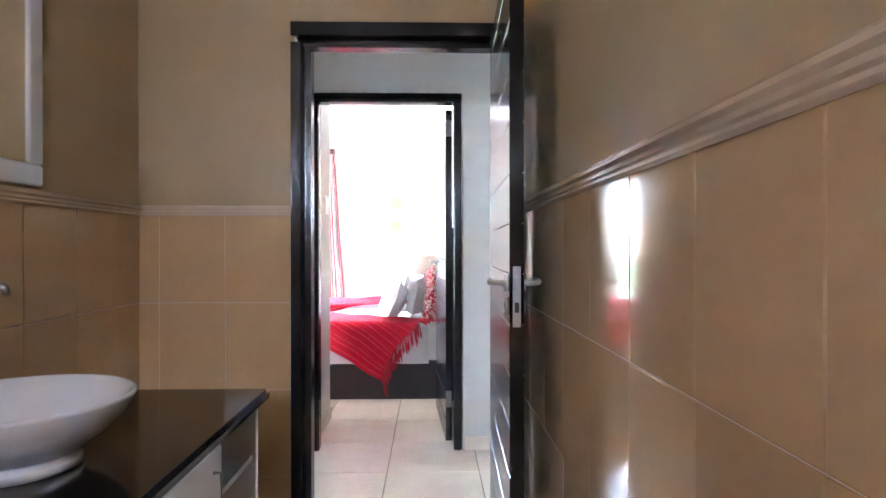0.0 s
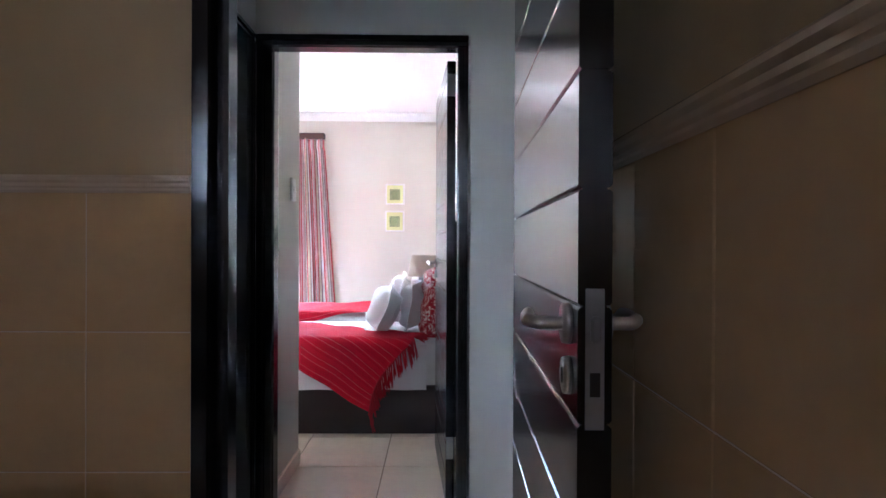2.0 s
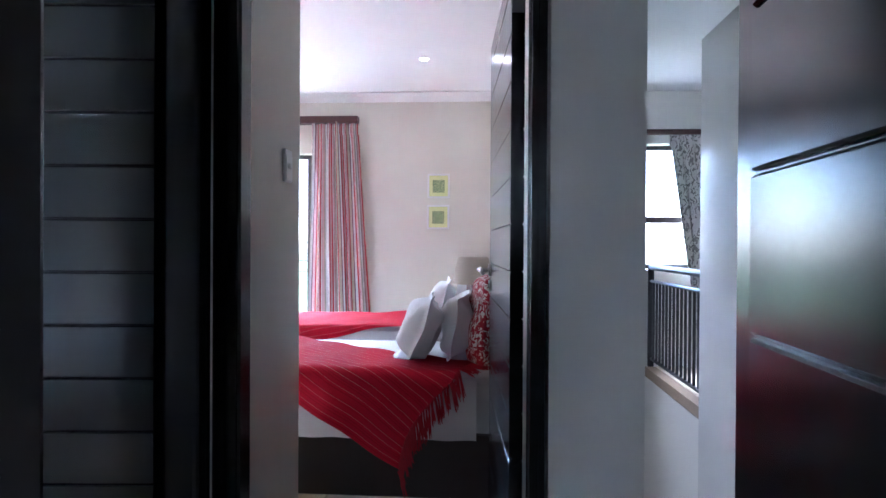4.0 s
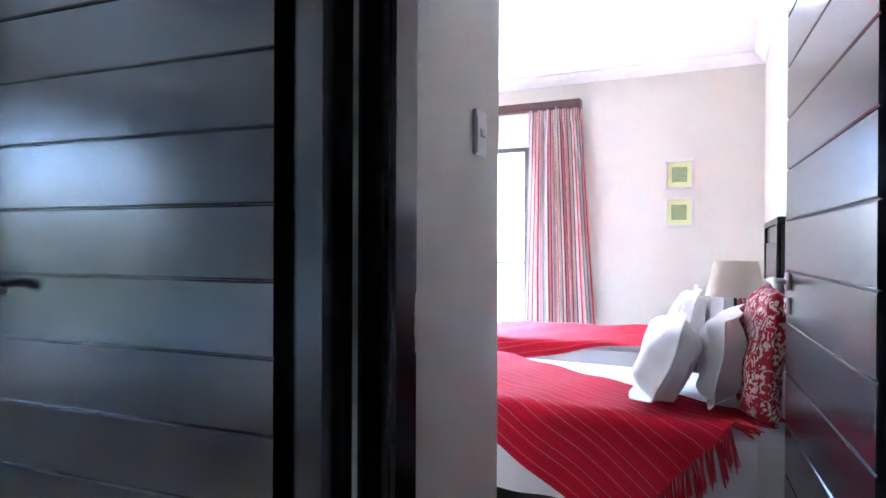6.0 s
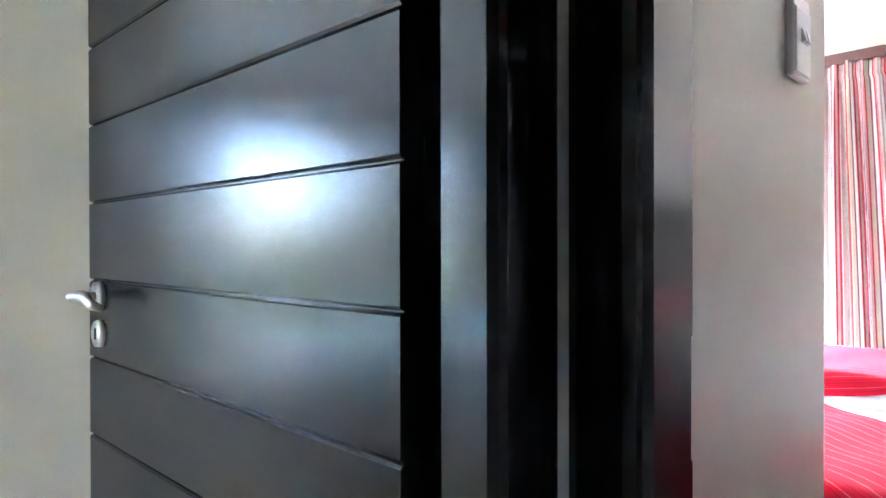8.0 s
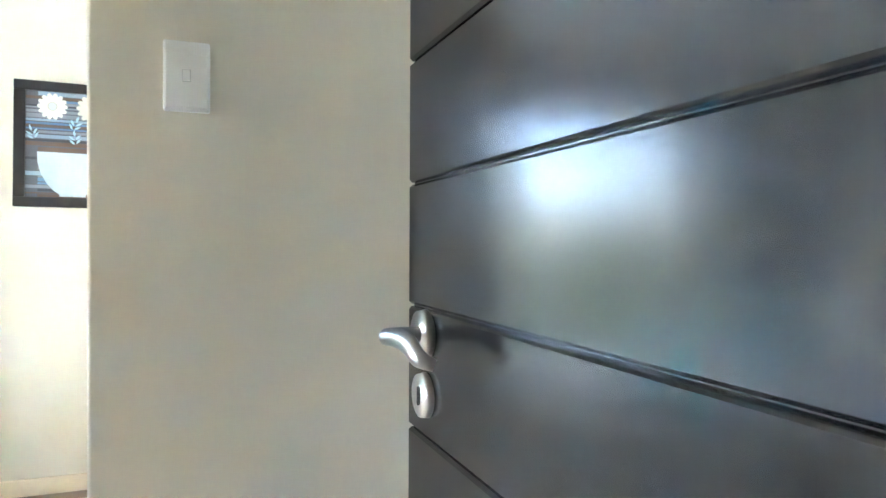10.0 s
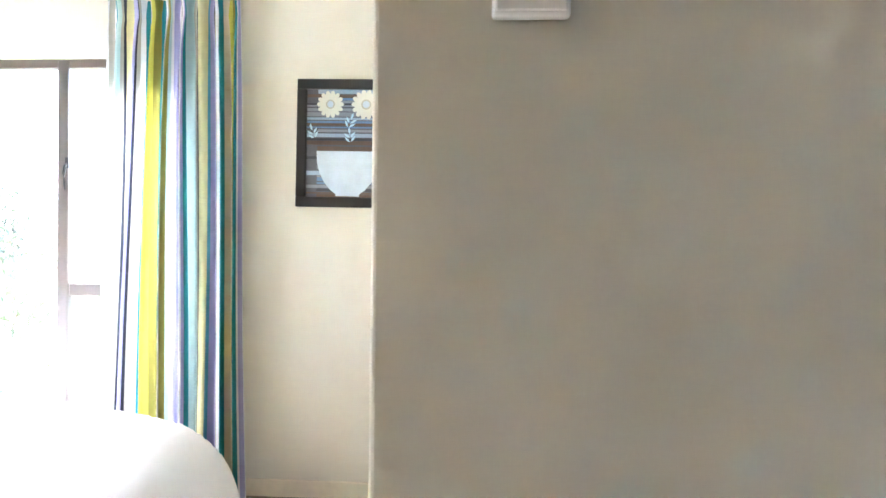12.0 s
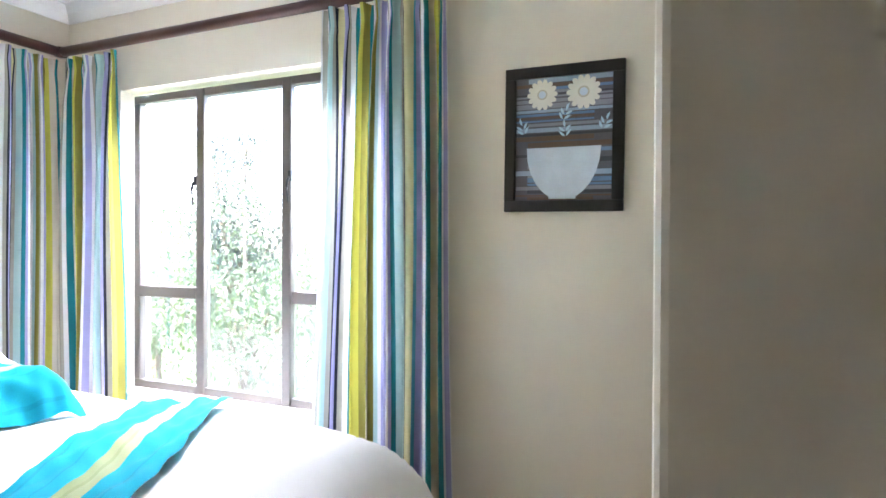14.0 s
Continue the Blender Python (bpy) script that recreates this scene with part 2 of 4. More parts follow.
def glow(name, col, strength):
    m, nt, b = material(name, 0.5)
    b.inputs["Emission Color"].default_value, b.inputs["Emission Strength"].default_value = (*col, 1), strength
    return m


GLASS, MIRROR = glass_material(), mirror_material()
DAMASK = damask_material("red_damask_cloth", (0.36, 0.01, 0.025), (0.70, 0.58, 0.52), 40)
LEAFPRINT = damask_material("grey_leaf_print_cloth", (0.55, 0.53, 0.50), (0.20, 0.19, 0.18), 16)
WEAVEPRINT = damask_material("green_woven_print", (0.20, 0.27, 0.12), (0.52, 0.56, 0.30), 130)
BULB = glow("lit_downlight", (1.0, 0.95, 0.85), 6.0)


# ---- building blocks ----
def finish(name, bm, mat, parent=None, smooth=False):
    me = bpy.data.meshes.new(name)
    bmesh.ops.recalc_face_normals(bm, faces=bm.faces)
    bm.to_mesh(me)
    bm.free()
    for m in (mat if isinstance(mat, (list, tuple)) else [mat]):
        me.materials.append(m)
    if smooth:
        me.polygons.foreach_set("use_smooth", [True] * len(me.polygons))
    ob = new(name, me)
    if parent:
        ob.parent = parent
    return ob


def part(name, bm, mat, parent, label="", smooth=False):
    ob = finish(name, bm, mat, parent, smooth)
    return tagged(ob, label) if label else ob


def thing(name, m, label, category, group="", kind=""):
    ob = new(name)
    ob.empty_display_size = 0.1
    ob.matrix_world = m
    return tagged(ob, label, category, group, kind)


def add_box(bm, x0, x1, y0, y1, z0, z1, bevel=0.0, seg=1):
    r = bmesh.ops.create_cube(bm, size=1, matrix=Matrix.LocRotScale(((x0 + x1) / 2, (y0 + y1) / 2, (z0 + z1) / 2), None, (abs(x1 - x0), abs(y1 - y0), abs(z1 - z0))))
    if bevel:
        es = list({e for v in r["verts"] for e in v.link_edges})
        bmesh.ops.bevel(bm, geom=es, offset=bevel, segments=seg, profile=0.5, affect="EDGES")


def block(x0, x1, y0, y1, z0, z1, bevel=0.0, seg=1):
    bm = bmesh.new()
    add_box(bm, x0, x1, y0, y1, z0, z1, bevel, seg)
    return bm


def cylinder(p, q, r, r2=None, n=20, bm=None):
    bm = bm or bmesh.new()
    p, q = Vector(p), Vector(q)
    m = Matrix.Translation((p + q) / 2) @ (q - p).to_track_quat("Z", "Y").to_matrix().to_4x4()
    bmesh.ops.create_cone(bm, cap_ends=True, segments=n, radius1=r, radius2=r if r2 is None else r2, depth=(q - p).length, matrix=m)
    return bm


def extrude_profile(pts, p, q, up=(0, 0, 1)):
    """A profile (out, up) swept from p to q; 'out' points to the left of the way seen from above."""
    bm = bmesh.new()
    p, q, up = Vector(p), Vector(q), Vector(up)
    out = up.cross((q - p).normalized())
    a = [bm.verts.new(p + out * o + up * u) for o, u in pts]
    b = [bm.verts.new(q + out * o + up * u) for o, u in pts]
    n = len(pts)
    for i in range(n):
        bm.faces.new((a[i], a[(i + 1) % n], b[(i + 1) % n], b[i]))
    bm.faces.new(a)
    bm.faces.new(b[::-1])
    return bm


def lathe(profile, n=40, center=(0, 0, 0)):
    bm = bmesh.new()
    rings = []
    for r, z in profile:
        rings.append([bm.verts.new((center[0] + r * math.cos(2 * math.pi * i / n), center[1] + r * math.sin(2 * math.pi * i / n), center[2] + z)) for i in range(n)])
    for a, b in zip(rings, rings[1:]):
        for i in range(n):
            bm.faces.new((a[i], a[(i + 1) % n], b[(i + 1) % n], b[i]))
    return bm


def tube(path, radii, n=12, flat=None):
    """A tube along path; flat squeezes each ring along z."""
    bm = bmesh.new()
    pts = [Vector(p) for p in path]
    rings = []
    for i, p in enumerate(pts):
        d = (pts[min(i + 1, len(pts) - 1)] - pts[max(i - 1, 0)]).normalized()
        side = d.cross(Vector((0, 0, 1)))
        side = side.normalized() if side.length > 1e-4 else Vector((1, 0, 0))
        upv = side.cross(d)
        f = flat[i] if flat else 1.0
        rings.append([bm.verts.new(p + side * radii[i] * f * math.cos(2 * math.pi * k / n) + upv * radii[i] * math.sin(2 * math.pi * k / n)) for k in range(n)])
    for a, b in zip(rings, rings[1:]):
        for k in range(n):
            bm.faces.new((a[k], a[(k + 1) % n], b[(k + 1) % n], b[k]))
    bm.faces.new(rings[0][::-1])
    bm.faces.new(rings[-1])
    return bm


def wall(name, x0, x1, y0, y1, z0, z1, mat, label, holes=(), bevel=0.0):
    """A wall along x or y with openings (from, to, sill, head) cut through it."""
    along_x = (x1 - x0) > (y1 - y0)
    a0, a1 = (x0, x1) if along_x else (y0, y1)
    bm = bmesh.new()

    def piece(a, b, lo, hi):
        if b - a > 1e-4 and hi - lo > 1e-4:
            if along_x:
                add_box(bm, a, b, y0, y1, lo, hi, bevel, 3)
            else:
                add_box(bm, x0, x1, a, b, lo, hi, bevel, 3)
    at = a0
    for f, t, lo, hi in sorted(holes):
        piece(at, f, z0, z1)
        piece(f, t, z0, lo)
        piece(f, t, hi, z1)
        at = t
    piece(at, a1, z0, z1)
    return tagged(finish(name, bm, mat), label, "wall", kind="structure")


# ---- setting: walls ----
H = 2.72
wall("wall_bathroom_east", 0.483, 0.57, -1.3, 2.543, 0, H, TAN, "tan painted bathroom wall above glazed tiles")
wall("wall_bathroom_west", -1.17, -1.047, -1.3, 2.543, 0, H, TAN, "tan painted bathroom wall behind the vanity")
wall("wall_bathroom_south", -1.17, 0.57, -1.42, -1.3, 0, H, TAN, "tan painted bathroom wall with a high window", [(-0.57, -0.13, 1.7, 2.1)])
wall("wall_bathroom_north", -1.17, 1.75, 2.543, 2.65, 0, H, OFFWHITE, "painted wall between bathroom and passage", [(-0.42, 0.47, 0, 2.075)])
wall("wall_bathroom_lining", -1.047, -0.425, 2.535, 2.543, 0, H, TAN, "tan painted lining of the bathroom wall")
wall("wall_bathroom_lining_head", -0.425, 0.483, 2.535, 2.543, 2.08, H, TAN, "tan painted lining over the bathroom door")
wall("wall_passage_west", -0.70, -0.60, 2.65, 3.60, 0, H, OFFWHITE, "off-white passage wall with a doorway", [(2.655, 3.53, 0, 2.075)])
wall("wall_passage_north", -1.947, 0.57, 3.60, 3.735, 0, H, OFFWHITE, "off-white wall with the bedroom doorway", [(-0.57, 0.32, 0, 2.075)])
wall("wall_lobby_west", -0.70, -0.568, 3.735, 4.281, 0, H, CREAM, "off-white wall beside the bedroom doorway", bevel=0.004)
wall("wall_bedroom_east", 0.32, 0.57, 3.735, 8.06, -2.7, H, CREAM, "cream bedroom wall behind the headboards")
wall("wall_bedroom_north", -3.6, 0.57, 8.06, 8.26, 0, H, CREAM, "cream bedroom wall with a glazed balcony door", [(-3.3, -1.62, 0.02, 2.12)])
wall("wall_bedroom_west", -3.72, -3.6, 4.28, 8.26, 0, H, CREAM, "cream bedroom wall")
wall("wall_bedroom_south", -3.72, -0.70, 4.16, 4.28, 0, H, CREAM, "cream bedroom wall beside the lobby")
wall("wall_blue_room_return", -4.098, -1.947, 3.019, 3.735, 0, H, BEIGE, "cream wall return with a light switch", bevel=0.006)
wall("wall_blue_room_west", -4.30, -4.098, -0.62, 3.735, 0, H, BEIGE, "cream wall with a wide bedroom window", [(0.012, 1.68, 0.36, 2.07)])
wall("wall_blue_room_south", -4.30, -1.17, -0.62, -0.42, 0, H, BEIGE, "cream wall with a bedroom window", [(-2.28, -1.40, 0.36, 2.07)])
wall("wall_blue_room_lobby", -1.17, -0.70, 2.543, 2.655, 0, H, BEIGE, "cream lobby wall")
wall("wall_stair_east", 1.75, 1.87, 2.543, 6.57, -2.7, H, GLOSSWHITE, "glossy white stairwell wall")
wall("wall_stair_north", 0.57, 4.0, 8.06, 8.26, -2.7, H, OFFWHITE, "white stairwell wall with a window", [(1.2, 2.25, 0.95, 2.2)])
wall("wall_landing_east", 4.0, 4.12, 6.45, 8.26, -2.7, H, OFFWHITE, "white landing wall")
wall("wall_landing_south", 1.87, 4.0, 6.45, 6.57, 0, H, OFFWHITE, "white landing wall")
wall("wall_stair_east_low", 1.75, 1.87, 6.57, 8.06, -2.7, -0.105, OFFWHITE, "white stairwell wall under the landing edge")
wall("wall_stair_south", 0.57, 1.75, 3.62, 3.70, -2.7, -0.1, OFFWHITE, "white stairwell wall below the passage floor")

tagged(finish("ceiling_passage", block(-3.72, 4.12, 2.543, 8.26, H, H + 0.1), CEILING), "white plaster ceiling over passage and bedroom", "ceiling", kind="structure")
tagged(finish("ceiling_bathroom", block(-1.17, 0.57, -1.42, 2.543, H, H + 0.1), CEILING), "white plaster bathroom ceiling", "ceiling", kind="structure")
tagged(finish("ceiling_blue_room", block(-4.30, -0.70, -0.62, 3.60, 2.585, 2.715), CEILING), "white plaster bedroom ceiling", "ceiling", kind="structure")

CORNICE = [(0, 0), (0, -0.085), (0.012, -0.085), (0.022, -0.07), (0.04, -0.04), (0.07, -0.018), (0.085, -0.010), (0.085, 0)]


def cornice(name, p, q, label):
    tagged(finish(name, extrude_profile(CORNICE, p, q), CEILING), label, "cornice", kind="structure")


cornice("cornice_north", (0.32, 8.06, H), (-3.6, 8.06, H), "white cove cornice over the bedroom window")
cornice("cornice_east", (0.32, 3.735, H), (0.32, 8.06, H), "white cove cornice over the headboards")
cornice("cornice_blue_west", (-4.098, 3.019, 2.585), (-4.098, -0.42, 2.585), "white cove cornice over the curtains")
cornice("cornice_blue_south", (-4.098, -0.42, 2.585), (-1.17, -0.42, 2.585), "white cove cornice over the curtains")

SKIRT = [(0, 0), (0.010, 0), (0.010, 0.074), (0.006, 0.079), (0, 0.079)]


def skirting(name, p, q):
    tagged(finish(name, extrude_profile(SKIRT, p, q), FLOORTILE), "cream tile skirting along the wall", "skirting", kind="structure")


skirting("baseboard_blue_west", (-4.098, 3.019, 0), (-4.098, -0.42, 0))
skirting("baseboard_lobby", (-0.568, 4.281, 0), (-0.568, 3.75, 0))
skirting("baseboard_passage_north", (0.57, 3.60, 0), (0.328, 3.60, 0))
skirting("baseboard_bedroom_north", (0.32, 8.06, 0), (-1.6, 8.06, 0))

# ---- setting: dado rail of the bathroom ----
DADO = [(0, 0), (0.008, 0.0), (0.014, 0.006), (0.014, 0.012), (0.019, 0.016), (0.019, 0.024), (0.026, 0.030), (0.026, 0.037), (0.018, 0.044), (0, 0.046)]
for nm, p, q in (("trim_east", (0.483, -1.3, 1.308), (0.483, 2.535, 1.308)), ("trim_north", (-0.437, 2.535, 1.308), (-1.047, 2.535, 1.308)), ("trim_west", (-1.047, 2.535, 1.308), (-1.047, -1.3, 1.308))):
    tagged(finish(nm, extrude_profile(DADO, p, q), RAILTILE), "moulded tan border tile above the wall tiles", "dado rail", kind="structure")


# ---- doors ----
LEAF_W, LEAF_H, PITCH = 0.80, 2.02, 0.138


def plank(w, h, t, c):
    """A board w wide, h high and t thick, chamfered along its long edges."""
    prof = [(-t, c), (-t + c, 0), (-c, 0), (0, c), (0, h - c), (-c, h), (-t + c, h), (-t, h - c)]
    bm = bmesh.new()
    a = [bm.verts.new((0, y, z)) for y, z in prof]
    b = [bm.verts.new((w, y, z)) for y, z in prof]
    for i in range(8):
        bm.faces.new((a[i], a[(i + 1) % 8], b[(i + 1) % 8], b[i]))
    bm.faces.new(a)
    bm.faces.new(b[::-1])
    return bm


def lever(side):
    """Lever handle on a round rose; side +1 or -1 tells the face of the door."""
    y0 = 0.0 if side > 0 else -0.04
    s = side
    path, rad, fl = [], [], []
    for i in range(7):
        path.append((0, y0 + s * (0.007 + 0.0052 * i), 0))
        rad.append(0.0086)
        fl.append(1.0)
    for i in range(1, 6):
        a = i / 5 * math.pi / 2
        path.append((-0.014 * math.sin(a) - 0.004 * (1 - math.cos(a)), y0 + s * (0.038 + 0.011 * math.sin(a)), 0.002 * math.sin(a)))
        rad.append(0.0086)
        fl.append(1.0)
    for i in range(1, 17):
        u = i / 16
        curl = max(0.0, u - 0.78) / 0.22
        path.append((-0.018 - 0.092 * u + 0.006 * curl ** 2, y0 + s * (0.049 - 0.005 * math.sin(u * math.pi) - 0.016 * curl ** 1.6), 0.002 + 0.004 * math.sin(u * math.pi) - 0.014 * u * u))
        rad.append((0.0080 + 0.0030 * math.sin(math.pi * min(0.75, u * 0.9))) * (1 - 0.45 * curl))
        fl.append(0.85 - 0.3 * u)
    return tube(path, rad, 14, fl)


def door_leaf(name, m, label):
    ob = thing(name, m, label, "door", kind="structure")
    part("core", block(0.001, LEAF_W - 0.001, -0.034, -0.006, 0.008, LEAF_H), DARKWOOD, ob)
    z, k = 0.005, 0
    full = None
    while z < LEAF_H - 0.02:
        top = min(0.005 + PITCH * (k + 1), LEAF_H)
        if top - z > PITCH - 0.01 and full:
            b = new("board", full)
            b.parent = ob
        else:
            b = part("board", plank(LEAF_W, top - z - 0.0025, 0.04, 0.0032), BOARDWOOD, ob)
            full = b.data
        b.location = (0, 0, z + 0.00125)
        z, k = top, k + 1
    hx = LEAF_W - 0.053
    for s in (1, -1):
        y0 = 0.0 if s > 0 else -0.04
        handle = part("door_handle", cylinder((0, y0, 0), (0, y0 + s * 0.009, 0), 0.026, 0.0245, 36), NICKEL, ob, "satin nickel lever handle", True)
        handle.location = (hx, 0, 1.083)
        part("lever", lever(s), NICKEL, handle, "", True)
        bm = cylinder((0, y0, 0), (0, y0 + s * 0.008, 0), 0.024, 0.0225, 36)
        key = part("escutcheon", bm, NICKEL, ob, "round satin nickel keyhole plate", True)
        key.location = (hx, 0, 1.018)
        part("keyhole", block(-0.003, 0.003, y0 + s * 0.0075, y0 + s * 0.0088, -0.010, 0.010, 0.002), BLACK, key)
    plate = part("lock_plate", block(LEAF_W - 0.001, LEAF_W + 0.002, -0.031, -0.009, 0.965, 1.13, 0.0008), STEEL, ob, "dull steel lock plate")
    part("latch", block(LEAF_W, LEAF_W + 0.010, -0.026, -0.014, 1.068, 1.098, 0.003), STEEL, plate)
    part("bolt", block(LEAF_W, LEAF_W + 0.0028, -0.026, -0.014, 1.004, 1.032), BLACK, plate)
    for hz in (0.21, 1.86):
        part("hinge", block(-0.004, 0.0, -0.036, -0.002, hz, hz + 0.10, 0.001), STEEL, ob, "dull steel butt hinge")
    return ob


# jamb profile: (along the opening inwards, depth) steps of a moulded frame
def door_frame(name, m, width, height, depth, faces, label):
    """A moulded frame round an opening from x = 0 to width, y = 0 (front) to depth; face is the width of its front."""
    ob = thing(name, m, label, "door frame", kind="structure")
    profile = lambda f: [(0, 0.012), (f * 0.20, 0.012), (f * 0.23, 0.0), (f * 0.48, 0.0), (f * 0.50, 0.010), (f * 0.72, 0.010), (f * 0.74, 0.002), (f * 0.90, 0.002), (f * 0.92, 0.009), (f, 0.016), (f, depth * 0.55), (f - 0.028, depth * 0.55 + 0.002), (f - 0.028, depth - 0.002), (f - 0.031, depth), (0, depth)]
    for left in (True, False):
        bm = bmesh.new()
        f = faces[0] if left else faces[1]
        prof = profile(f)
        pts = [(-f + u, d) if left else (width + f - u, d) for u, d in prof]
        lo = [bm.verts.new((x, y, 0)) for x, y in pts]
        hi = [bm.verts.new((x, y, height)) for x, y in pts]
        for i in range(len(pts)):
            j = (i + 1) % len(pts)
            bm.faces.new((lo[i], lo[j], hi[j], hi[i]))
        bm.faces.new(lo)
        bm.faces.new(hi)
        part("jamb", bm, DARKWOOD, ob)
    bm = bmesh.new()
    f = faces[2]
    pts = [(height + f - u, d) for u, d in profile(f)]
    lo = [bm.verts.new((-faces[0], y, z)) for z, y in pts]
    hi = [bm.verts.new((width + faces[1], y, z)) for z, y in pts]
    for i in range(len(pts)):
        j = (i + 1) % len(pts)
        bm.faces.new((lo[i], lo[j], hi[j], hi[i]))
    bm.faces.new(lo)
    bm.faces.new(hi)
    part("head", bm, DARKWOOD, ob)
    return ob


door_frame("door_frame_bathroom", pose(0.415, 2.668, 0, 0, 0, 180), 0.78, 2.012, 0.146, (0.068, 0.070, 0.082), "dark stained moulded frame of the bathroom door")
_chipped = door_frame("door_frame_bedroom", pose(-0.52, 3.585, 0), 0.786, 2.03, 0.153, (0.078, 0.045, 0.054), "dark stained moulded frame with chipped paint")
door_frame("door_frame_blue_room", pose(-0.588, 2.695, 0, 0, 0, 90), 0.80, 2.03, 0.122, (0.04, 0.088, 0.054), "dark stained moulded frame of the side bedroom")
_rng = random.Random(12)
_edge = [(0.153, 0.955)]
for _i in range(24):
    _f = _i / 23
    _edge.append((0.1525 - (0.004 + 0.010 * math.sin(math.pi * _f) ** 0.4 * _rng.uniform(0.25, 1.0)), 0.957 + 0.122 * _f))
_edge.append((0.153, 1.081))
bm = bmesh.new()
_lo = [bm.verts.new((-0.0290, y, z)) for y, z in _edge]
_hi = [bm.verts.new((-0.0268, y, z)) for y, z in _edge]
bm.faces.new(_hi)
for _i in range(len(_lo)):
    _j = (_i + 1) % len(_lo)
    bm.faces.new((_lo[_i], _lo[_j], _hi[_j], _hi[_i]))
part("chipped_patch", bm, CREAM, _chipped, "pale patch where the stain has chipped off")
for _z in (0.21, 1.86):
    tagged(finish("hinge_plate", block(-0.699, -0.668, 3.5195, 3.5235, _z, _z + 0.10, 0.001), STEEL), "dull steel hinge plate on the door frame", "hinge", kind="structure")
door_leaf("door_bathroom", pose(0.410, 2.515, 0, 0, 0, 268.0), "dark stained boarded door, standing open in the bathroom")
door_leaf("door_bedroom", pose(0.222, 3.745, 0, 0, 0, 93.6), "dark stained boarded door, standing open into the bedroom")
door_leaf("door_blue_room", pose(-0.707, 3.493, 0, 0, 0, 184.2), "dark stained boarded door, standing open against the wall")


def light_switch(m, levers, label):
    ob = thing("light_switch", m, label, "light switch")
    part("plate", block(-0.0365, 0.0365, -0.012, 0, -0.059, 0.059, 0.004, 3), PLASTIC, ob)
    part("cover", block(-0.033, 0.033, -0.0145, -0.010, -0.054, 0.038, 0.002, 2), PLASTIC, ob)
    for i in range(levers):
        x = (i - (levers - 1) / 2) * 0.016
        well = part("rocker_well", block(x - 0.0062, x + 0.0062, -0.0149, -0.013, -0.0100, 0.0100), STEEL, ob)
        bm = block(x - 0.0056, x + 0.0056, -0.021, -0.013, -0.0093, 0.0093)
        for v in bm.verts:
            if v.co.y < -0.02 and v.co.z > 0:
                v.co.y += 0.0045
        part("rocker", bm, PLASTIC, well)
    return ob


light_switch(pose(-0.568, 4.115, 1.466, 0, 0, 90), 2, "white plastic double light switch on the lobby wall")
light_switch(pose(-1.947, 3.169, 1.457, 0, 0, 90), 1, "white plastic single light switch on the cream wall")


# ---- curtains and rods ----
def drape(name, p, q, top, bottom, n, amp, mat, label, cloth=2.2, flare=0.06, seed=1, u0=0.0, side=1, hold=0.45):
    """A pleated curtain from p to q (x, y), hung from top to bottom; cloth stretches the stripes, or, below zero, is the width of cloth in all."""
    ob = thing(name, Matrix.Identity(4), label, "curtain")
    rng = random.Random(seed)
    p, q = Vector((*p, 0)), Vector((*q, 0))
    w = (q - p).length
    d = (q - p) / w
    out = Vector((-d.y, d.x, 0)) * side
    nu, nv = n * 18, 48
    ph = [rng.uniform(-0.9, 0.9) for _ in range(n + 2)]
    am = [rng.uniform(0.65, 1.15) for _ in range(n + 2)]
    bm = bmesh.new()
    uvl = bm.loops.layers.uv.new("cloth")
    grid = []
    for j in range(nv + 1):
        v = (j / nv) ** 1.6
        row = []
        for i in range(nu + 1):
            u = i / nu
            c = u * n
            k = int(min(c, n - 1))
            f = c - k
            a0 = am[k] * (1 - f) + am[k + 1] * f
            fall = (top - bottom) * v
            wav = math.sin(2 * math.pi * c + ph[k] * 0.9 * v * (1 - f) + ph[k + 1] * 0.9 * v * f) * a0
            wav += 0.30 * math.sin(4 * math.pi * c + ph[k] * 3 * (1 - f) + ph[k + 1] * 3 * f) * min(1, fall * 2)
            pinch = math.copysign(abs(math.sin(2 * math.pi * c)) ** 0.45, math.sin(2 * math.pi * c))
            fan = 0.62 - 0.40 * min(1, fall / 0.075)
            drop = min(1, max(0, fall - 0.075) / 0.16) ** 0.7
            off = amp * (pinch * fan * (1 - drop) + wav * drop * (0.85 + 0.3 * v))
            off += 0.012 * math.sin(9 * u + 5 * v + seed)
            uu = u + (u - hold) * flare * v / max(w, 0.1) * (1 if v > 0.05 else 0) + 0.010 * math.sin(2 * math.pi * c * 0.5 + seed) * v / w
            row.append(bm.verts.new(p + d * (uu * w) + out * off + Vector((0, 0, top + (bottom - top) * v))))
        grid.append(row)
    run = [0.0]
    for a, b in zip(grid[nv * 2 // 3], grid[nv * 2 // 3][1:]):
        run.append(run[-1] + (b.co - a.co).length)
    if cloth < 0:
        cloth = -cloth / run[-1]
    for j in range(nv):
        for i in range(nu):
            fc = bm.faces.new((grid[j][i], grid[j][i + 1], grid[j + 1][i + 1], grid[j + 1][i]))
            for lp, (a, b) in zip(fc.loops, ((i, j), (i + 1, j), (i + 1, j + 1), (i, j + 1))):
                lp[uvl].uv = (u0 + run[a] * cloth, b / nv)
    part("cloth", bm, mat, ob, "", True)
    for k in range(n * 2):
        c = p + d * (w * (k + 0.5) / (2 * n)) + out * (amp * (0.3 if k % 2 == 0 else -0.3))
        part("hook", cylinder(c + Vector((0, 0, -0.03)), c + Vector((0, 0, 0.03)), 0.0025, n=6), STEEL, ob)
    return ob


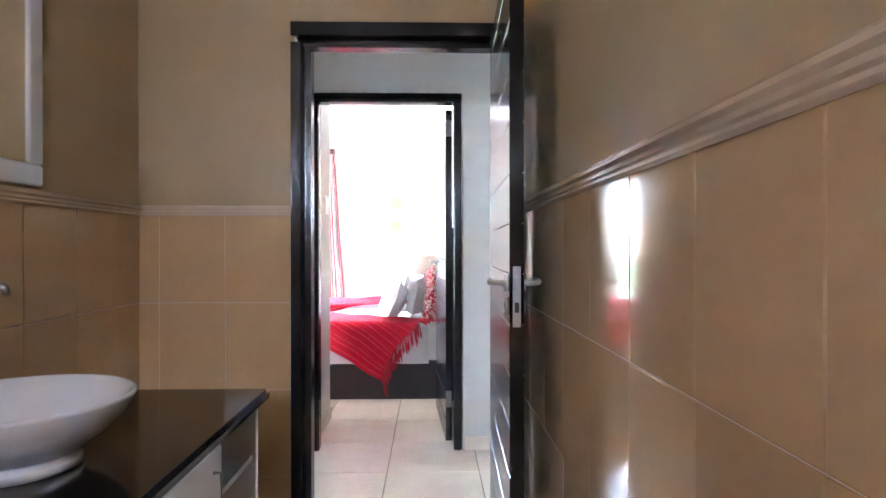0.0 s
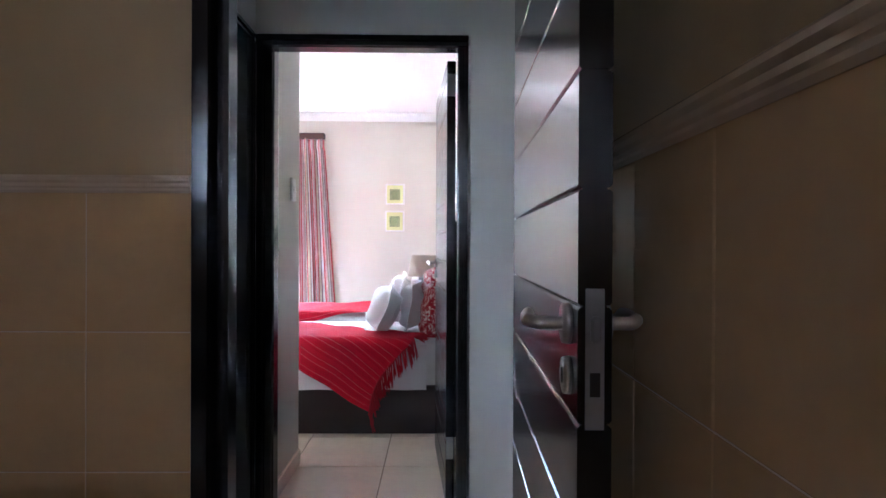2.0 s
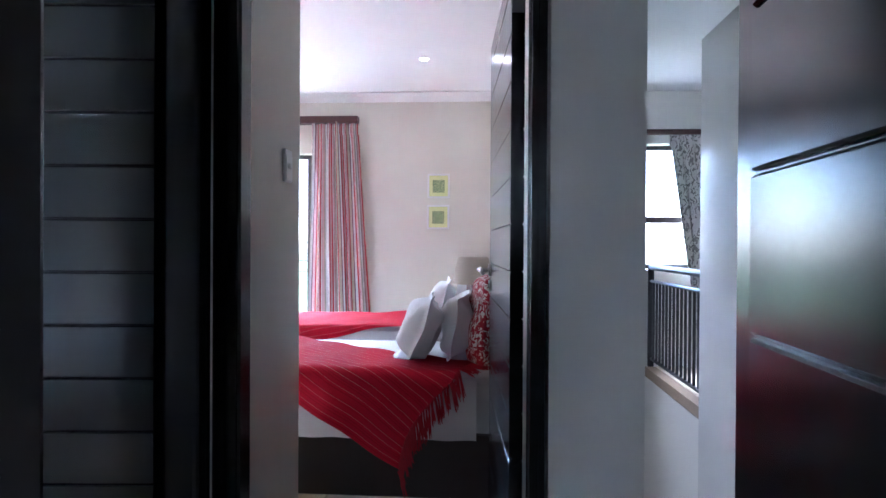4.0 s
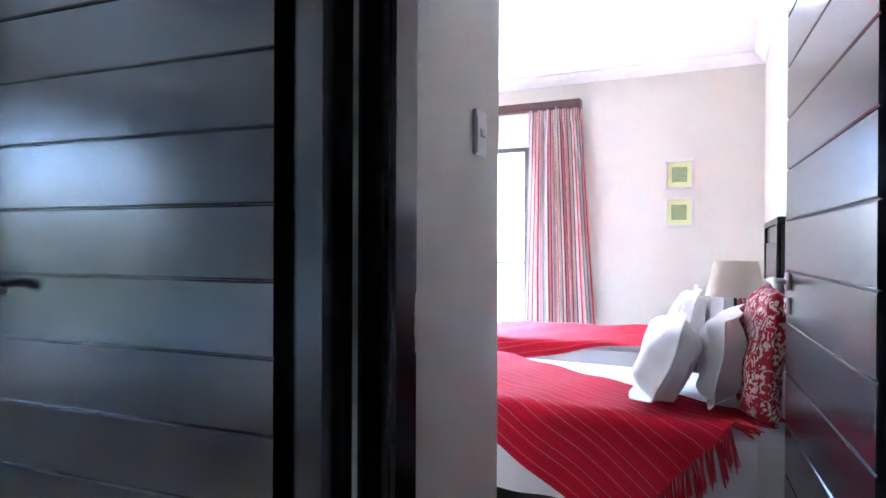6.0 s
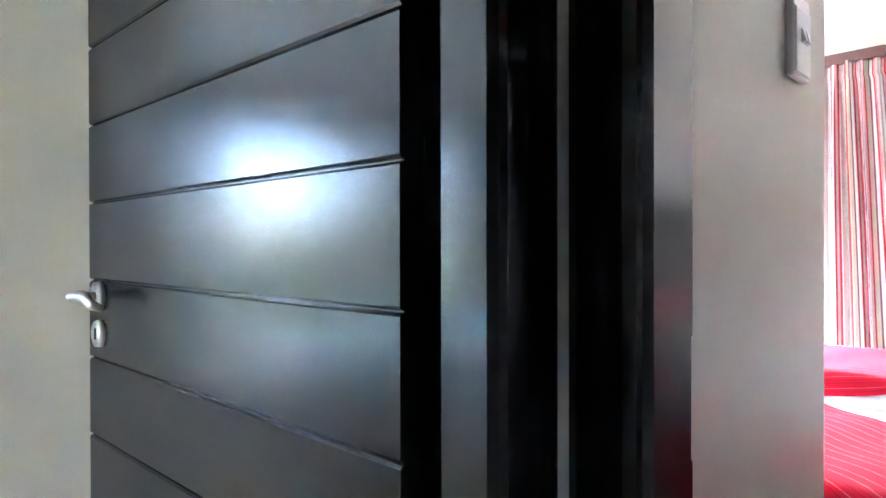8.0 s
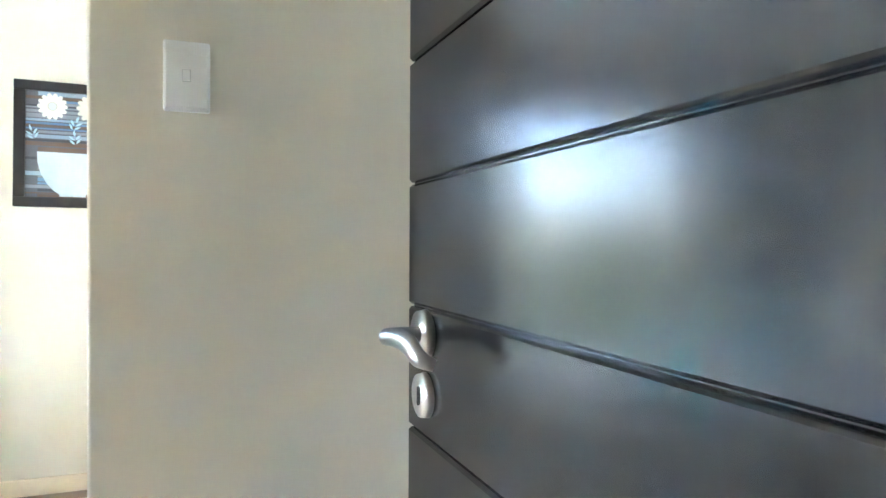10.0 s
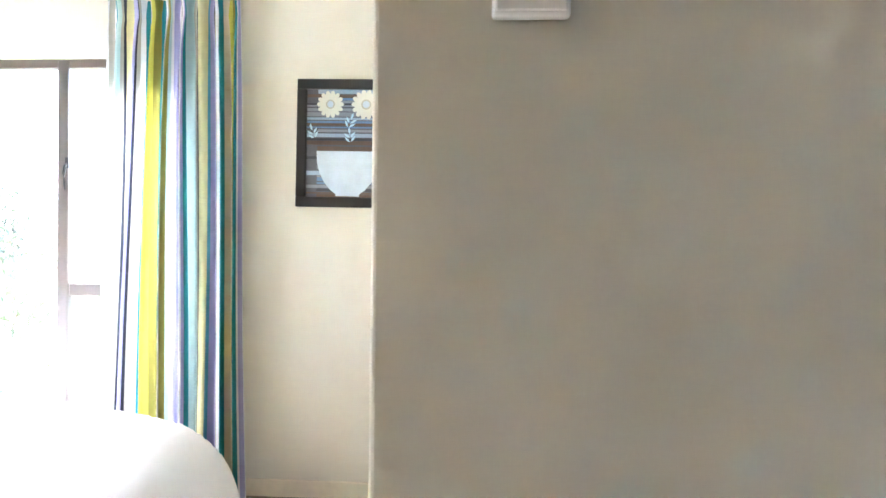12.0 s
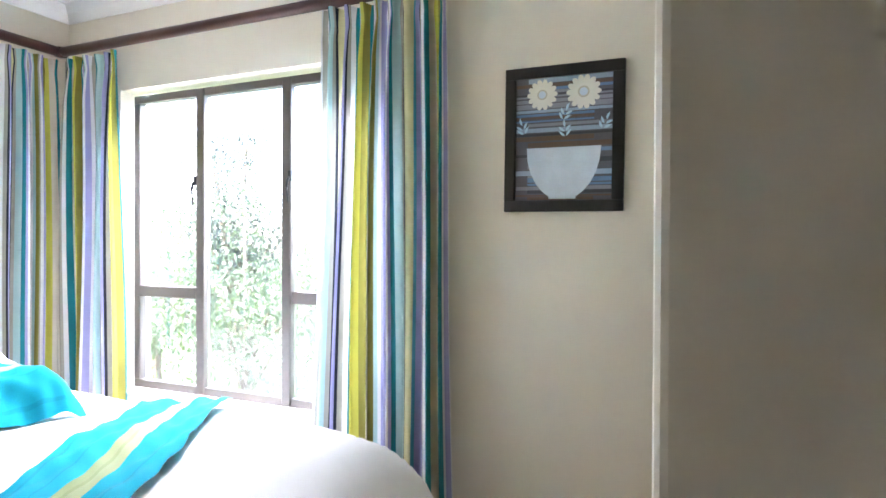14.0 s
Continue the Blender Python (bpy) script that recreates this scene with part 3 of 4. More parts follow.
def rod(name, p, q, r, label, square=False):
    ob = thing(name, Matrix.Identity(4), label, "curtain rod")
    if square:
        x0, x1 = sorted((p[0], q[0]))
        part("pelmet_rail", block(x0, x1, p[1] - 0.05, p[1] + 0.05, p[2] - 0.035, p[2] + 0.035, 0.004, 2), BROWNWOOD, ob)
    else:
        part("pole", cylinder(p, q, r, n=24), BROWNWOOD, ob, "", True)
        for end in (p, q):
            part("finial", lathe([(0.0, -0.03), (r * 1.2, -0.025), (r * 1.35, 0), (r * 1.2, 0.025), (0, 0.03)], 16, end), BROWNWOOD, ob, "", True)
    return ob


rod("curtain_rod", (-1.12, 7.97, 2.438), (-3.5, 7.97, 2.438), 0.02, "brown stained wooden curtain rail on the bedroom wall", True)
drape("curtain", (-1.59, 7.955), (-1.115, 7.955), 2.415, 0.03, 6, 0.042, REDCURTAIN, "red, pink and cream striped pleated curtain, drawn aside", 1.0, 0.22, 3, 0.0, -1, 0.23)
rod("curtain_rod", (-3.985, -0.33, 2.293), (-3.985, 2.10, 2.293), 0.027, "round mahogany curtain pole above the window")
rod("curtain_rod", (-3.985, -0.33, 2.293), (-1.35, -0.33, 2.293), 0.027, "round mahogany curtain pole on the adjoining wall")
drape("curtain", (-3.985, 1.455), (-3.985, 2.055), 2.262, 0.02, 8, 0.042, MULTI, "blue, yellow and grey striped pleated curtain, drawn aside", -1.2, 0.115, 5, 0.10, 1, 0.65)
drape("curtain", (-3.985, -0.31), (-3.985, 0.14), 2.245, 0.02, 6, 0.040, MULTI, "blue, yellow and grey striped curtain in the corner", -1.0, 0.03, 8, 0.25)
drape("curtain", (-3.975, -0.33), (-3.18, -0.33), 2.245, 0.02, 9, 0.032, MULTI, "blue, yellow and grey striped curtain drawn aside from the side window", -1.8, 0.03, 11, 0.4)
rod("curtain_rod", (1.15, 7.98, 2.30), (2.75, 7.98, 2.30), 0.028, "dark wooden curtain pole over the stair window")
drape("curtain", (1.95, 7.98), (2.62, 7.98), 2.27, 0.05, 6, 0.028, LEAFPRINT, "grey leaf-printed curtain beside the stair window", 1.0, -0.30, 13, 0.0, 1, 1.0)


# ---- windows ----
def window(name, m, width, z0, z1, mullions, transom, open_mid, label, latches=()):
    """Bronze aluminium window, x from 0 to width, at y = 0; inside is -y."""
    ob = thing(name, m, label, "window", kind="structure")
    f, d = 0.045, 0.05
    for nm, b in (("sill_bar", (0, width, z0, z0 + f)), ("head_bar", (0, width, z1 - f, z1)), ("side_bar", (0, f, z0 + f, z1 - f)), ("side_bar", (width - f, width, z0 + f, z1 - f))):
        part(nm, block(b[0], b[1], -d, 0, b[2], b[3], 0.004), BRONZE, ob)
    xs = [0, *mullions, width]
    for x in mullions:
        part("mullion", block(x - 0.028, x + 0.028, -d - 0.008, 0.002, z0 + 0.01, z1 - 0.005, 0.005), BRONZE, ob)
    for i, (a, b) in enumerate(zip(xs, xs[1:])):
        a2, b2 = a + 0.03, b - 0.03
        if transom and i != open_mid:
            part("transom", block(a2, b2, -d - 0.004, 0, transom - 0.032, transom + 0.032, 0.006), BRONZE, ob)
            for lo, hi in ((z0 + f, transom - 0.03), (transom + 0.03, z1 - f)):
                part("pane", block(a2, b2, -0.024, -0.018, lo, hi), GLASS, ob).visible_shadow = False
        else:
            part("pane", block(a2, b2, -0.024, -0.018, z0 + f, z1 - f), GLASS, ob).visible_shadow = False
    for x, z in latches:
        lt = part("latch", tube([(x, -d - 0.004, z + 0.045), (x, -d - 0.022, z + 0.03), (x, -d - 0.03, z), (x, -d - 0.026, z - 0.05), (x, -d - 0.02, z - 0.085)], [0.005, 0.007, 0.008, 0.006, 0.004], 8), IRON, ob, "dark metal window latch", True)
        part("latch_plate", block(x - 0.010, x + 0.010, -d - 0.012, -d, z + 0.02, z + 0.075, 0.003), IRON, lt)
    return ob


window("window_1", pose(-4.215, 0.036, 0, 0, 0, 90), 1.62, 0.384, 2.049, (0.506, 1.078), 0.937, 1, "bronze aluminium casement window facing trees", [(0.472, 1.50), (1.100, 1.50)])
window("window_2", pose(-1.44, -0.54, 0, 0, 0, 180), 0.80, 0.384, 2.049, (0.40,), 0.937, 1, "bronze aluminium casement window in the side wall")
window("window_3", pose(-3.28, 8.17, 0), 1.64, 0.03, 2.11, (0.82,), 0, None, "dark aluminium sliding door to the balcony")
window("window_4", pose(1.22, 8.17, 0), 1.01, 0.96, 2.19, (0.5,), 1.45, None, "dark aluminium window over the stairs")
window("window_5", pose(-0.14, -1.34, 0, 0, 0, 180), 0.42, 1.71, 2.09, (0.21,), 0, None, "small bathroom window")
for nm, b in (("window_sill_1", (-4.18, -4.075, 0.014, 1.678, 0.362, 0.376)), ("window_sill_2", (-2.28, -1.40, -0.52, -0.40, 0.352, 0.372))):
    tagged(finish(nm, block(*b, 0.004), CREAM), "plastered cream window sill", "window sill", kind="structure")


# ---- outside ----
tagged(finish("ground", block(-250, 250, -250, 250, -3.2, -3.0), GRASS), "green lawn round the house", "ground", kind="structure")
tagged(finish("balcony_floor", block(-3.8, 0.5, 8.26, 9.6, -0.12, -0.02), FLOORGROUT), "tiled balcony floor", "balcony", kind="structure")


def balustrade(name, p, q, h, step, label, r=0.008, z0=0.0, posts=(0, 1), top=0.02):
    ob = thing(name, Matrix.Identity(4), label, "railing")
    p, q = Vector((*p, z0)), Vector((*q, z0))
    n = max(2, round((q - p).length / step))
    up = Vector((0, 0, h))
    part("handrail", cylinder(p + up, q + up, top, n=12), IRON, ob)
    part("top_bar", cylinder(p + up * 0.86, q + up * 0.86, top * 0.6, n=8), IRON, ob)
    part("bottom_bar", cylinder(p + up * 0.08, q + up * 0.08, top * 0.6, n=8), IRON, ob)
    for e in (p, q):
        part("post", cylinder(e, e + up, top * 1.1, n=10), IRON, ob)
    for i in range(1, n):
        a = p.lerp(q, i / n)
        part("baluster", cylinder(a + up * 0.08, a + up * 0.86, r, n=8), IRON, ob)
    return ob


balustrade("balcony_railing", (-3.7, 9.5), (0.4, 9.5), 1.0, 0.12, "thin dark metal balcony railing outside the bedroom", 0.007, -0.02, top=0.014)
balustrade("stair_railing", (1.80, 6.62), (1.80, 8.05), 0.98, 0.105, "dark wooden banister along the landing edge", 0.013, 0.0, top=0.028)


def tree(m, h, spread, seed, label, leaves=LEAF):
    ob = thing("tree", m, label, "tree")
    rng = random.Random(seed)
    bm = bmesh.new()
    limbs = []
    cylinder((0, 0, 0), (0.1, 0.05, h * 0.45), 0.16, 0.09, 10, bm)
    for i in range(9):
        a = i * 2.4 + rng.uniform(-0.4, 0.4)
        b = Vector((0.1, 0.05, h * rng.uniform(0.25, 0.45)))
        e = Vector((math.cos(a) * spread * rng.uniform(0.4, 0.8), math.sin(a) * spread * rng.uniform(0.4, 0.8), h * rng.uniform(0.5, 0.95)))
        cylinder(b, e, 0.05, 0.015, 7, bm)
        limbs += [b.lerp(e, k) for k in (0.45, 0.7, 0.9, 1.0)]
    part("trunk", bm, BARK, ob)
    verts, faces = [], []
    for c in limbs:
        for _ in range(230):
            p = c + Vector((rng.gauss(0, 0.36), rng.gauss(0, 0.36), rng.gauss(0, 0.3)))
            s = rng.uniform(0.03, 0.06)
            e = Euler((rng.uniform(0, 6), rng.uniform(0, 6), rng.uniform(0, 6))).to_matrix()
            k = len(verts)
            verts += [p + e @ Vector(v) * s for v in ((-1, 0, 0), (0, -0.45, 0.1), (1.1, 0, 0), (0, 0.45, 0.1))]
            faces.append((k, k + 1, k + 2, k + 3))
    me = bpy.data.meshes.new("crown")
    me.from_pydata(verts, [], faces)
    me.materials.append(leaves)
    c = new("crown", me)
    c.parent = ob
    return ob


_t1 = tree(pose(-11.0, -2.2, -3.0), 5.3, 2.2, 4, "leafy green garden tree beyond the window")
_t1["group"] = "garden trees"
for x, y, r, s in ((-9.9, -4.3, 40, 1.10), (-10.2, -8.2, 120, 0.92), (-8.2, -7.4, 75, 0.80), (-14.5, -8.5, 280, 1.08), (-13.5, -10.5, 15, 1.0), (-9.5, 1.2, 70, 0.72), (-15, 0.8, 30, 0.95), (-3.4, -9.5, 60, 0.8), (-1.0, -12, 200, 0.9), (-5.5, -13, 330, 1.0), (-3.0, 18, 10, 0.9), (-8.0, 17, 100, 0.9)):
    t = copy_thing(_t1, pose(x, y, -3.0, 0, 0, r))
    t.scale = (s, s, s)
tree(pose(-12.2, -6.5, -3.0), 7.3, 1.1, 17, "tall green tree with a shaded crown behind the garden trees", SHADELEAF)["group"] = "garden trees"
hedge_v, hedge_f = [], []
_rng = random.Random(9)
for _ in range(11000):
    p = Vector((-8.6 + _rng.gauss(0, 0.45), _rng.uniform(-7, 4), -2.6 + abs(_rng.gauss(0, 0.75))))
    e = Euler((_rng.uniform(0, 6), _rng.uniform(0, 6), _rng.uniform(0, 6))).to_matrix()
    k, s = len(hedge_v), _rng.uniform(0.03, 0.055)
    hedge_v += [p + e @ Vector(v) * s for v in ((-1, 0, 0), (0, -0.5, 0.1), (1.1, 0, 0), (0, 0.5, 0.1))]
    hedge_f.append((k, k + 1, k + 2, k + 3))
me = bpy.data.meshes.new("shrubs")
me.from_pydata(hedge_v, [], hedge_f)
me.materials.append(SHRUB)
tagged(new("shrubs", me), "low green shrubs in the garden", "shrubs", kind="stuff")


# ---- bathroom things ----
def vanity():
    ob = thing("vanity_cabinet", Matrix.Identity(4), "white lacquered vanity cabinet with an open side shelf", "cabinet")
    part("carcass", block(-1.045, -0.45, 0.3, 1.70, 0.10, 0.668, 0.002), LACQUER, ob)
    part("plinth", block(-1.045, -0.50, 0.3, 2.06, 0.0, 0.10), BLACK, ob)
    part("end_panel", block(-1.045, -0.44, 2.055, 2.08, 0.0, 0.668, 0.002), LACQUER, ob)
    part("back_panel", block(-1.045, -1.02, 1.70, 2.055, 0.10, 0.668), LACQUER, ob)
    for z in (0.10, 0.30, 0.49):
        part("shelf", block(-1.02, -0.452, 1.70, 2.055, z, z + 0.018, 0.001), LACQUER, ob)
    for y in (0.31, 0.78, 1.25):
        d = part("door", block(-0.45, -0.432, y, y + 0.46, 0.12, 0.655, 0.003, 2), LACQUER, ob)
        part("handle", tube([(-0.432, y + 0.40, 0.50), (-0.412, y + 0.40, 0.50), (-0.412, y + 0.40, 0.60), (-0.432, y + 0.40, 0.60)], [0.005] * 4, 8), NICKEL, d)
    return ob


vanity()
bm = block(-1.045, -0.41, 0.28, 2.12, 0.67, 0.71)
bmesh.ops.bevel(bm, geom=[e for e in bm.edges if all(v.co.x > -0.5 for v in e.verts) or all(v.co.y > 2 for v in e.verts)], offset=0.012, segments=4, affect="EDGES")
tagged(finish("worktop", bm, GRANITE), "polished black granite top on the white vanity", "worktop")
basin = thing("wash_basin", pose(-0.765, 1.40, 0.71), "round white ceramic vessel basin on the black top", "basin")
part("bowl", lathe([(0.0, 0.03), (0.06, 0.034), (0.12, 0.055), (0.175, 0.095), (0.218, 0.140), (0.223, 0.149), (0.229, 0.152), (0.234, 0.149), (0.234, 0.143), (0.215, 0.105), (0.175, 0.065), (0.13, 0.036), (0.122, 0.028), (0.126, 0.018), (0.128, 0.001), (0.0, 0.001)], 56), CERAMIC, basin, "", True)
part("drain", lathe([(0.0, 0.037), (0.02, 0.0375), (0.022, 0.035)], 24), NICKEL, basin, "", True)
tap = thing("wall_tap", pose(-1.045, 1.62, 1.09), "small chrome wall tap above the basin", "tap")
part("rose", cylinder((-0.001, 0, 0), (0.012, 0, 0), 0.028, n=28), NICKEL, tap, "", True)
part("spout", tube([(0.01, 0, 0), (0.06, 0, 0.002), (0.09, 0, -0.002), (0.105, 0, -0.012), (0.107, 0, -0.026)], [0.011, 0.010, 0.010, 0.010, 0.009], 14), NICKEL, tap, "", True)

mir = thing("wall_mirror", pose(-1.047, 0, 0), "wall mirror in a wide white moulded frame", "mirror")
for nm, b in (("frame_bottom", (0.02, 1.91, 1.363, 1.426)), ("frame_top", (0.02, 1.91, 2.24, 2.30)), ("frame_side", (1.845, 1.91, 1.426, 2.24)), ("frame_side", (0.02, 0.085, 1.426, 2.24))):
    part(nm, block(0.0005, 0.020, b[0], b[1], b[2], b[3], 0.008, 3), LACQUER, mir)
part("mirror_glass", block(0.0005, 0.012, 0.085, 1.845, 1.426, 2.24), MIRROR, mir)


# ---- beds ----
def cushion_mesh(w, h, t, flange=0.0, seed=0, n=26, flop=0.0, fold=0.0):
    """A filled cushion in the x-z plane, standing on z = 0, with an optional flat flange."""
    bm = bmesh.new()
    rng = random.Random(seed)
    k1, k2, k3 = (rng.uniform(0, 6) for _ in range(3))
    sides = []
    for s in (1, -1):
        grid = []
        for j in range(n + 1):
            row = []
            for i in range(n + 1):
                u, v = 2 * i / n - 1, 2 * j / n - 1
                ue, ve = u * (w / 2 + flange), v * (h / 2 + flange)
                fu, fv = min(1, abs(ue) / (w / 2)), min(1, abs(ve) / (h / 2))
                puff = max(0, (1 - fu ** (8 if flange else 3))) ** 0.5 * max(0, (1 - fv ** (3 if v > 0 else 7))) ** (0.52 if v > 0 else 0.42)
                pull = (1 - (0.03 if flange else 0.10) * u ** 4 * v ** 4) * (1 - 0.05 * (abs(u) ** 2) * (1 - abs(v)) - 0.05 * (abs(v) ** 2) * (1 - abs(u)))
                wr = 0.010 * math.sin(4 * u + 3 * v + k1) + 0.007 * math.sin(7 * u - 5 * v + k2 + math.sin(4 * v)) + 0.003 * math.sin(16 * u * v + k3)
                edge = max(abs(u), abs(v))
                rip = 0.007 * math.sin(5 * u + 4 * v + k3) * (edge ** 6 if flange else 0)
                below = max(0.0, -ve - h / 2) / flange if flange else 0.0
                above = max(0.0, ve - h / 2) / flange if flange else 0.0
                row.append(bm.verts.new((ue * pull, s * (t / 2 * puff + 0.003) + wr * min(1, puff * 2) + rip + flop * below - fold * above, ve * pull + h / 2 + flange + 0.5 * flange * below * (1 if flop else 0) - 0.5 * flange * above * (1 if fold else 0))))
            grid.append(row)
        sides.append(grid)
        for j in range(n):
            for i in range(n):
                bm.faces.new((grid[j][i], grid[j][i + 1], grid[j + 1][i + 1], grid[j + 1][i]))
    a, b = sides
    rim = lambda g: [g[0][i] for i in range(n)] + [g[j][n] for j in range(n)] + [g[n][n - i] for i in range(n)] + [g[n - j][0] for j in range(n)]
    ra, rb = rim(a), rim(b)
    for i in range(len(ra)):
        bm.faces.new((ra[i], ra[(i + 1) % len(ra)], rb[(i + 1) % len(ra)], rb[i]))
    return bm


def pillow(name, m, w, h, t, mat, label, flange=0.0, seed=0, category="pillow", flop=0.0, fold=0.0):
    ob = finish(name, cushion_mesh(w, h, t, flange, seed, 26, flop, fold), mat, None, True)
    ob.matrix_world = m
    return tagged(ob, label, category)


BED_Y0, BED_Y1, BED_X0, BED_X1, BED_TOP = 4.765, 5.70, -1.70, 0.285, 0.595


def twin_bed(dy):
    y0, y1 = BED_Y0 + dy, BED_Y1 + dy
    ob = thing("bed", pose(0, 0, 0), "single bed with white linen on a dark base", "bed", "twin beds")
    part("base", block(BED_X0, BED_X1, y0 + 0.012, y1 - 0.012, 0.0, 0.30, 0.01, 2), ESPRESSO, ob, "dark stained bed base")
    bm = block(BED_X0, BED_X1, y0, y1, 0.30, BED_TOP)
    bmesh.ops.bevel(bm, geom=list(bm.edges), offset=0.05, segments=5, affect="EDGES")
    part("mattress", bm, WHITELINEN, ob, "", True)
    bm = bmesh.new()
    n = 60
    rows = []
    for s, (z, o) in enumerate(((BED_TOP - 0.03, 0.006), (0.45, 0.009), (0.282, 0.012))):
        rows.append([bm.verts.new((BED_X0 + (0.117 - BED_X0) * i / n, y0 - o - 0.004 * math.sin(i * 0.9 + s) * s, z)) for i in range(n + 1)])
    for a, b in zip(rows, rows[1:]):
        for i in range(n):
            bm.faces.new((a[i], a[i + 1], b[i + 1], b[i]))
    part("sheet_drop", bm, WHITELINEN, ob, "", True)
    hb = part("headboard", block(0.285, 0.318, y0 - 0.05, y1 + 0.05, 0.0, 1.30, 0.004), DARKWOOD, ob, "dark wooden panelled headboard")
    part("panel", block(0.279, 0.284, y0 + 0.03, y1 - 0.03, 0.55, 1.20, 0.006), BROWNWOOD, hb)
    part("cap", block(0.272, 0.318, y0 - 0.06, y1 + 0.06, 1.30, 1.335, 0.006, 2), DARKWOOD, hb)
    for y in (y0 - 0.05, y1 - 0.02):
        part("stile", block(0.270, 0.285, y, y + 0.07, 0.30, 1.30, 0.003), DARKWOOD, hb)
    return ob


twin_bed(0)
twin_bed(1.50)


def throw(label, corner, a, b, la, lb, y_edge, x_edge, fringe, seed, lift=0.012):
    """A woven throw laid on a bed and hanging over its side; a and b are its edges from its corner, seen flat."""
    ob = thing("throw", Matrix.Identity(4), label, "throw")
    a, b, c = Vector(a).normalized(), Vector(b).normalized(), Vector(corner)
    rng = random.Random(seed)
    r = 0.05

    def lay(p, extra=0.0):
        x, y = p
        z = BED_TOP + lift + 0.005 * math.sin(7 * x + 5 * y) + 0.004 * math.sin(17 * x - 9 * y) + extra
        d = (y_edge + r) - y
        if d > 0:
            q = d / r
            if q < math.pi / 2:
                y, z = y_edge + r - r * math.sin(q), z - r * (1 - math.cos(q))
            else:
                h = d - r * math.pi / 2
                y, z = y_edge - 0.004 - 0.016 * (1 + math.sin(9 * x + 2)) * min(1, h * 3), z - r - h
        return Vector((x, y - (lift if d > 0 else 0), z))
    na, nb = 44, 90

    def slump(p, s):
        """The free hanging edge sags back on itself."""
        hang = (y_edge - 0.03 - p.y) / max(0.05, y_edge - 0.03 - c.y)
        if not fringe or hang <= 0:
            return p
        return p - Vector((0.058 * math.sin(math.pi * min(1.0, hang)) * math.exp(-s / 0.16), 0))
    bm = bmesh.new()
    uvl = bm.loops.layers.uv.new("cloth")
    g = [[bm.verts.new(lay(slump(c + a * (la * i / na) + b * (lb * j / nb), lb * j / nb))) for i in range(na + 1)] for j in range(nb + 1)]
    for j in range(nb):
        for i in range(na):
            if g[j][i].co.x < x_edge + 0.05:
                continue
            f = bm.faces.new((g[j][i], g[j][i + 1], g[j + 1][i + 1], g[j + 1][i]))
            for lp, (u, v) in zip(f.loops, ((i, j), (i + 1, j), (i + 1, j + 1), (i, j + 1))):
                lp[uvl].uv = (la * u / na, lb * v / nb)
    bmesh.ops.delete(bm, geom=[v for v in bm.verts if not v.link_faces], context="VERTS")
    part("cloth", bm, THROWRED, ob, "", True)
    if fringe:
        bm = bmesh.new()
        n = 44
        for i in range(n + 1):
            p = slump(c + a * (la * i / n), 0.0)
            sway = a * rng.uniform(-0.35, 0.35)
            ln = 0.066 + rng.uniform(-0.02, 0.015)
            for s in range(7):
                dirv = (Vector((0, -1)) - b * 0.25 if p.y < y_edge + 0.03 else -b) + sway
                spread = rng.uniform(-0.011, 0.011)
                pts = []
                for k in range(5):
                    f = abs(k / 4 - 0.3) / 0.7
                    w = lay(p + a * (spread * (0.3 + f) + rng.uniform(-0.002, 0.002)) + dirv * ln * (k / 4) * (1 + 0.04 * s * (k / 4)))
                    pts.append(w + Vector((0, -0.0022 * (s % 4), -0.010 * k * (1 if w.z < BED_TOP - 0.02 else 0.2) + 0.0025 * (s % 3))))
                t = tube(pts, [0.0034, 0.0038, 0.0034, 0.0030, 0.0016], 4)
                me = bpy.data.meshes.new("strand")
                t.to_mesh(me)
                t.free()
                bm.from_mesh(me)
                bpy.data.meshes.remove(me)
        tagged(part("fringe", bm, REDYARN, ob, "knotted red yarn fringe"), kind="stuff")
    return ob


throw("red striped woven throw with a fringe, laid diagonally over the bed", (-0.235, 4.312), (0.50, 0.866), (-0.845, 0.535), 0.74, 1.9, 4.752, BED_X0, True, 2)
throw("red striped woven throw laid across the far bed", (-1.74, 6.02), (-0.2, 0.98), (0.98, 0.2), 0.90, 1.72, 6.252, BED_X0, False, 4)


def lean(x, y, z, tilt, turn=0.0):
    """A cushion that stands on the bed with its face to the foot end, leaning towards the head."""
    return Matrix.Translation((x, y, z)) @ Euler((0, 0, radians(90 + turn))).to_matrix().to_4x4() @ Euler((radians(-tilt), 0, 0)).to_matrix().to_4x4()


for dy, dz in ((0, 0), (1.5, 0)):
    pillow("pillow", lean(0.205, 5.20 + dy, BED_TOP, -4), 0.66, 0.40, 0.14, WHITELINEN, "plump white pillow against the headboard", 0.0, 1 + int(dy))
    pillow("cushion", lean(0.128, 5.03 + dy, BED_TOP, -5, 2), 0.46, 0.45, 0.13, DAMASK, "red and white damask printed cushion", 0.0, 2 + int(dy), "cushion")
    pillow("pillow", lean(0.0, 5.12 + dy, BED_TOP + 0.006, -6, -2), 0.48, 0.285, 0.14, WHITELINEN, "white oxford pillow with a flat hem", 0.045, 3 + int(dy), "pillow", 0.02, 0.04)
    pillow("pillow", lean(-0.235, 5.10 + dy, BED_TOP + 0.002, -20, 5), 0.50, 0.275, 0.17, WHITELINEN, "white oxford pillow leaning back", 0.042, 6 + int(dy), "pillow", 0.075)

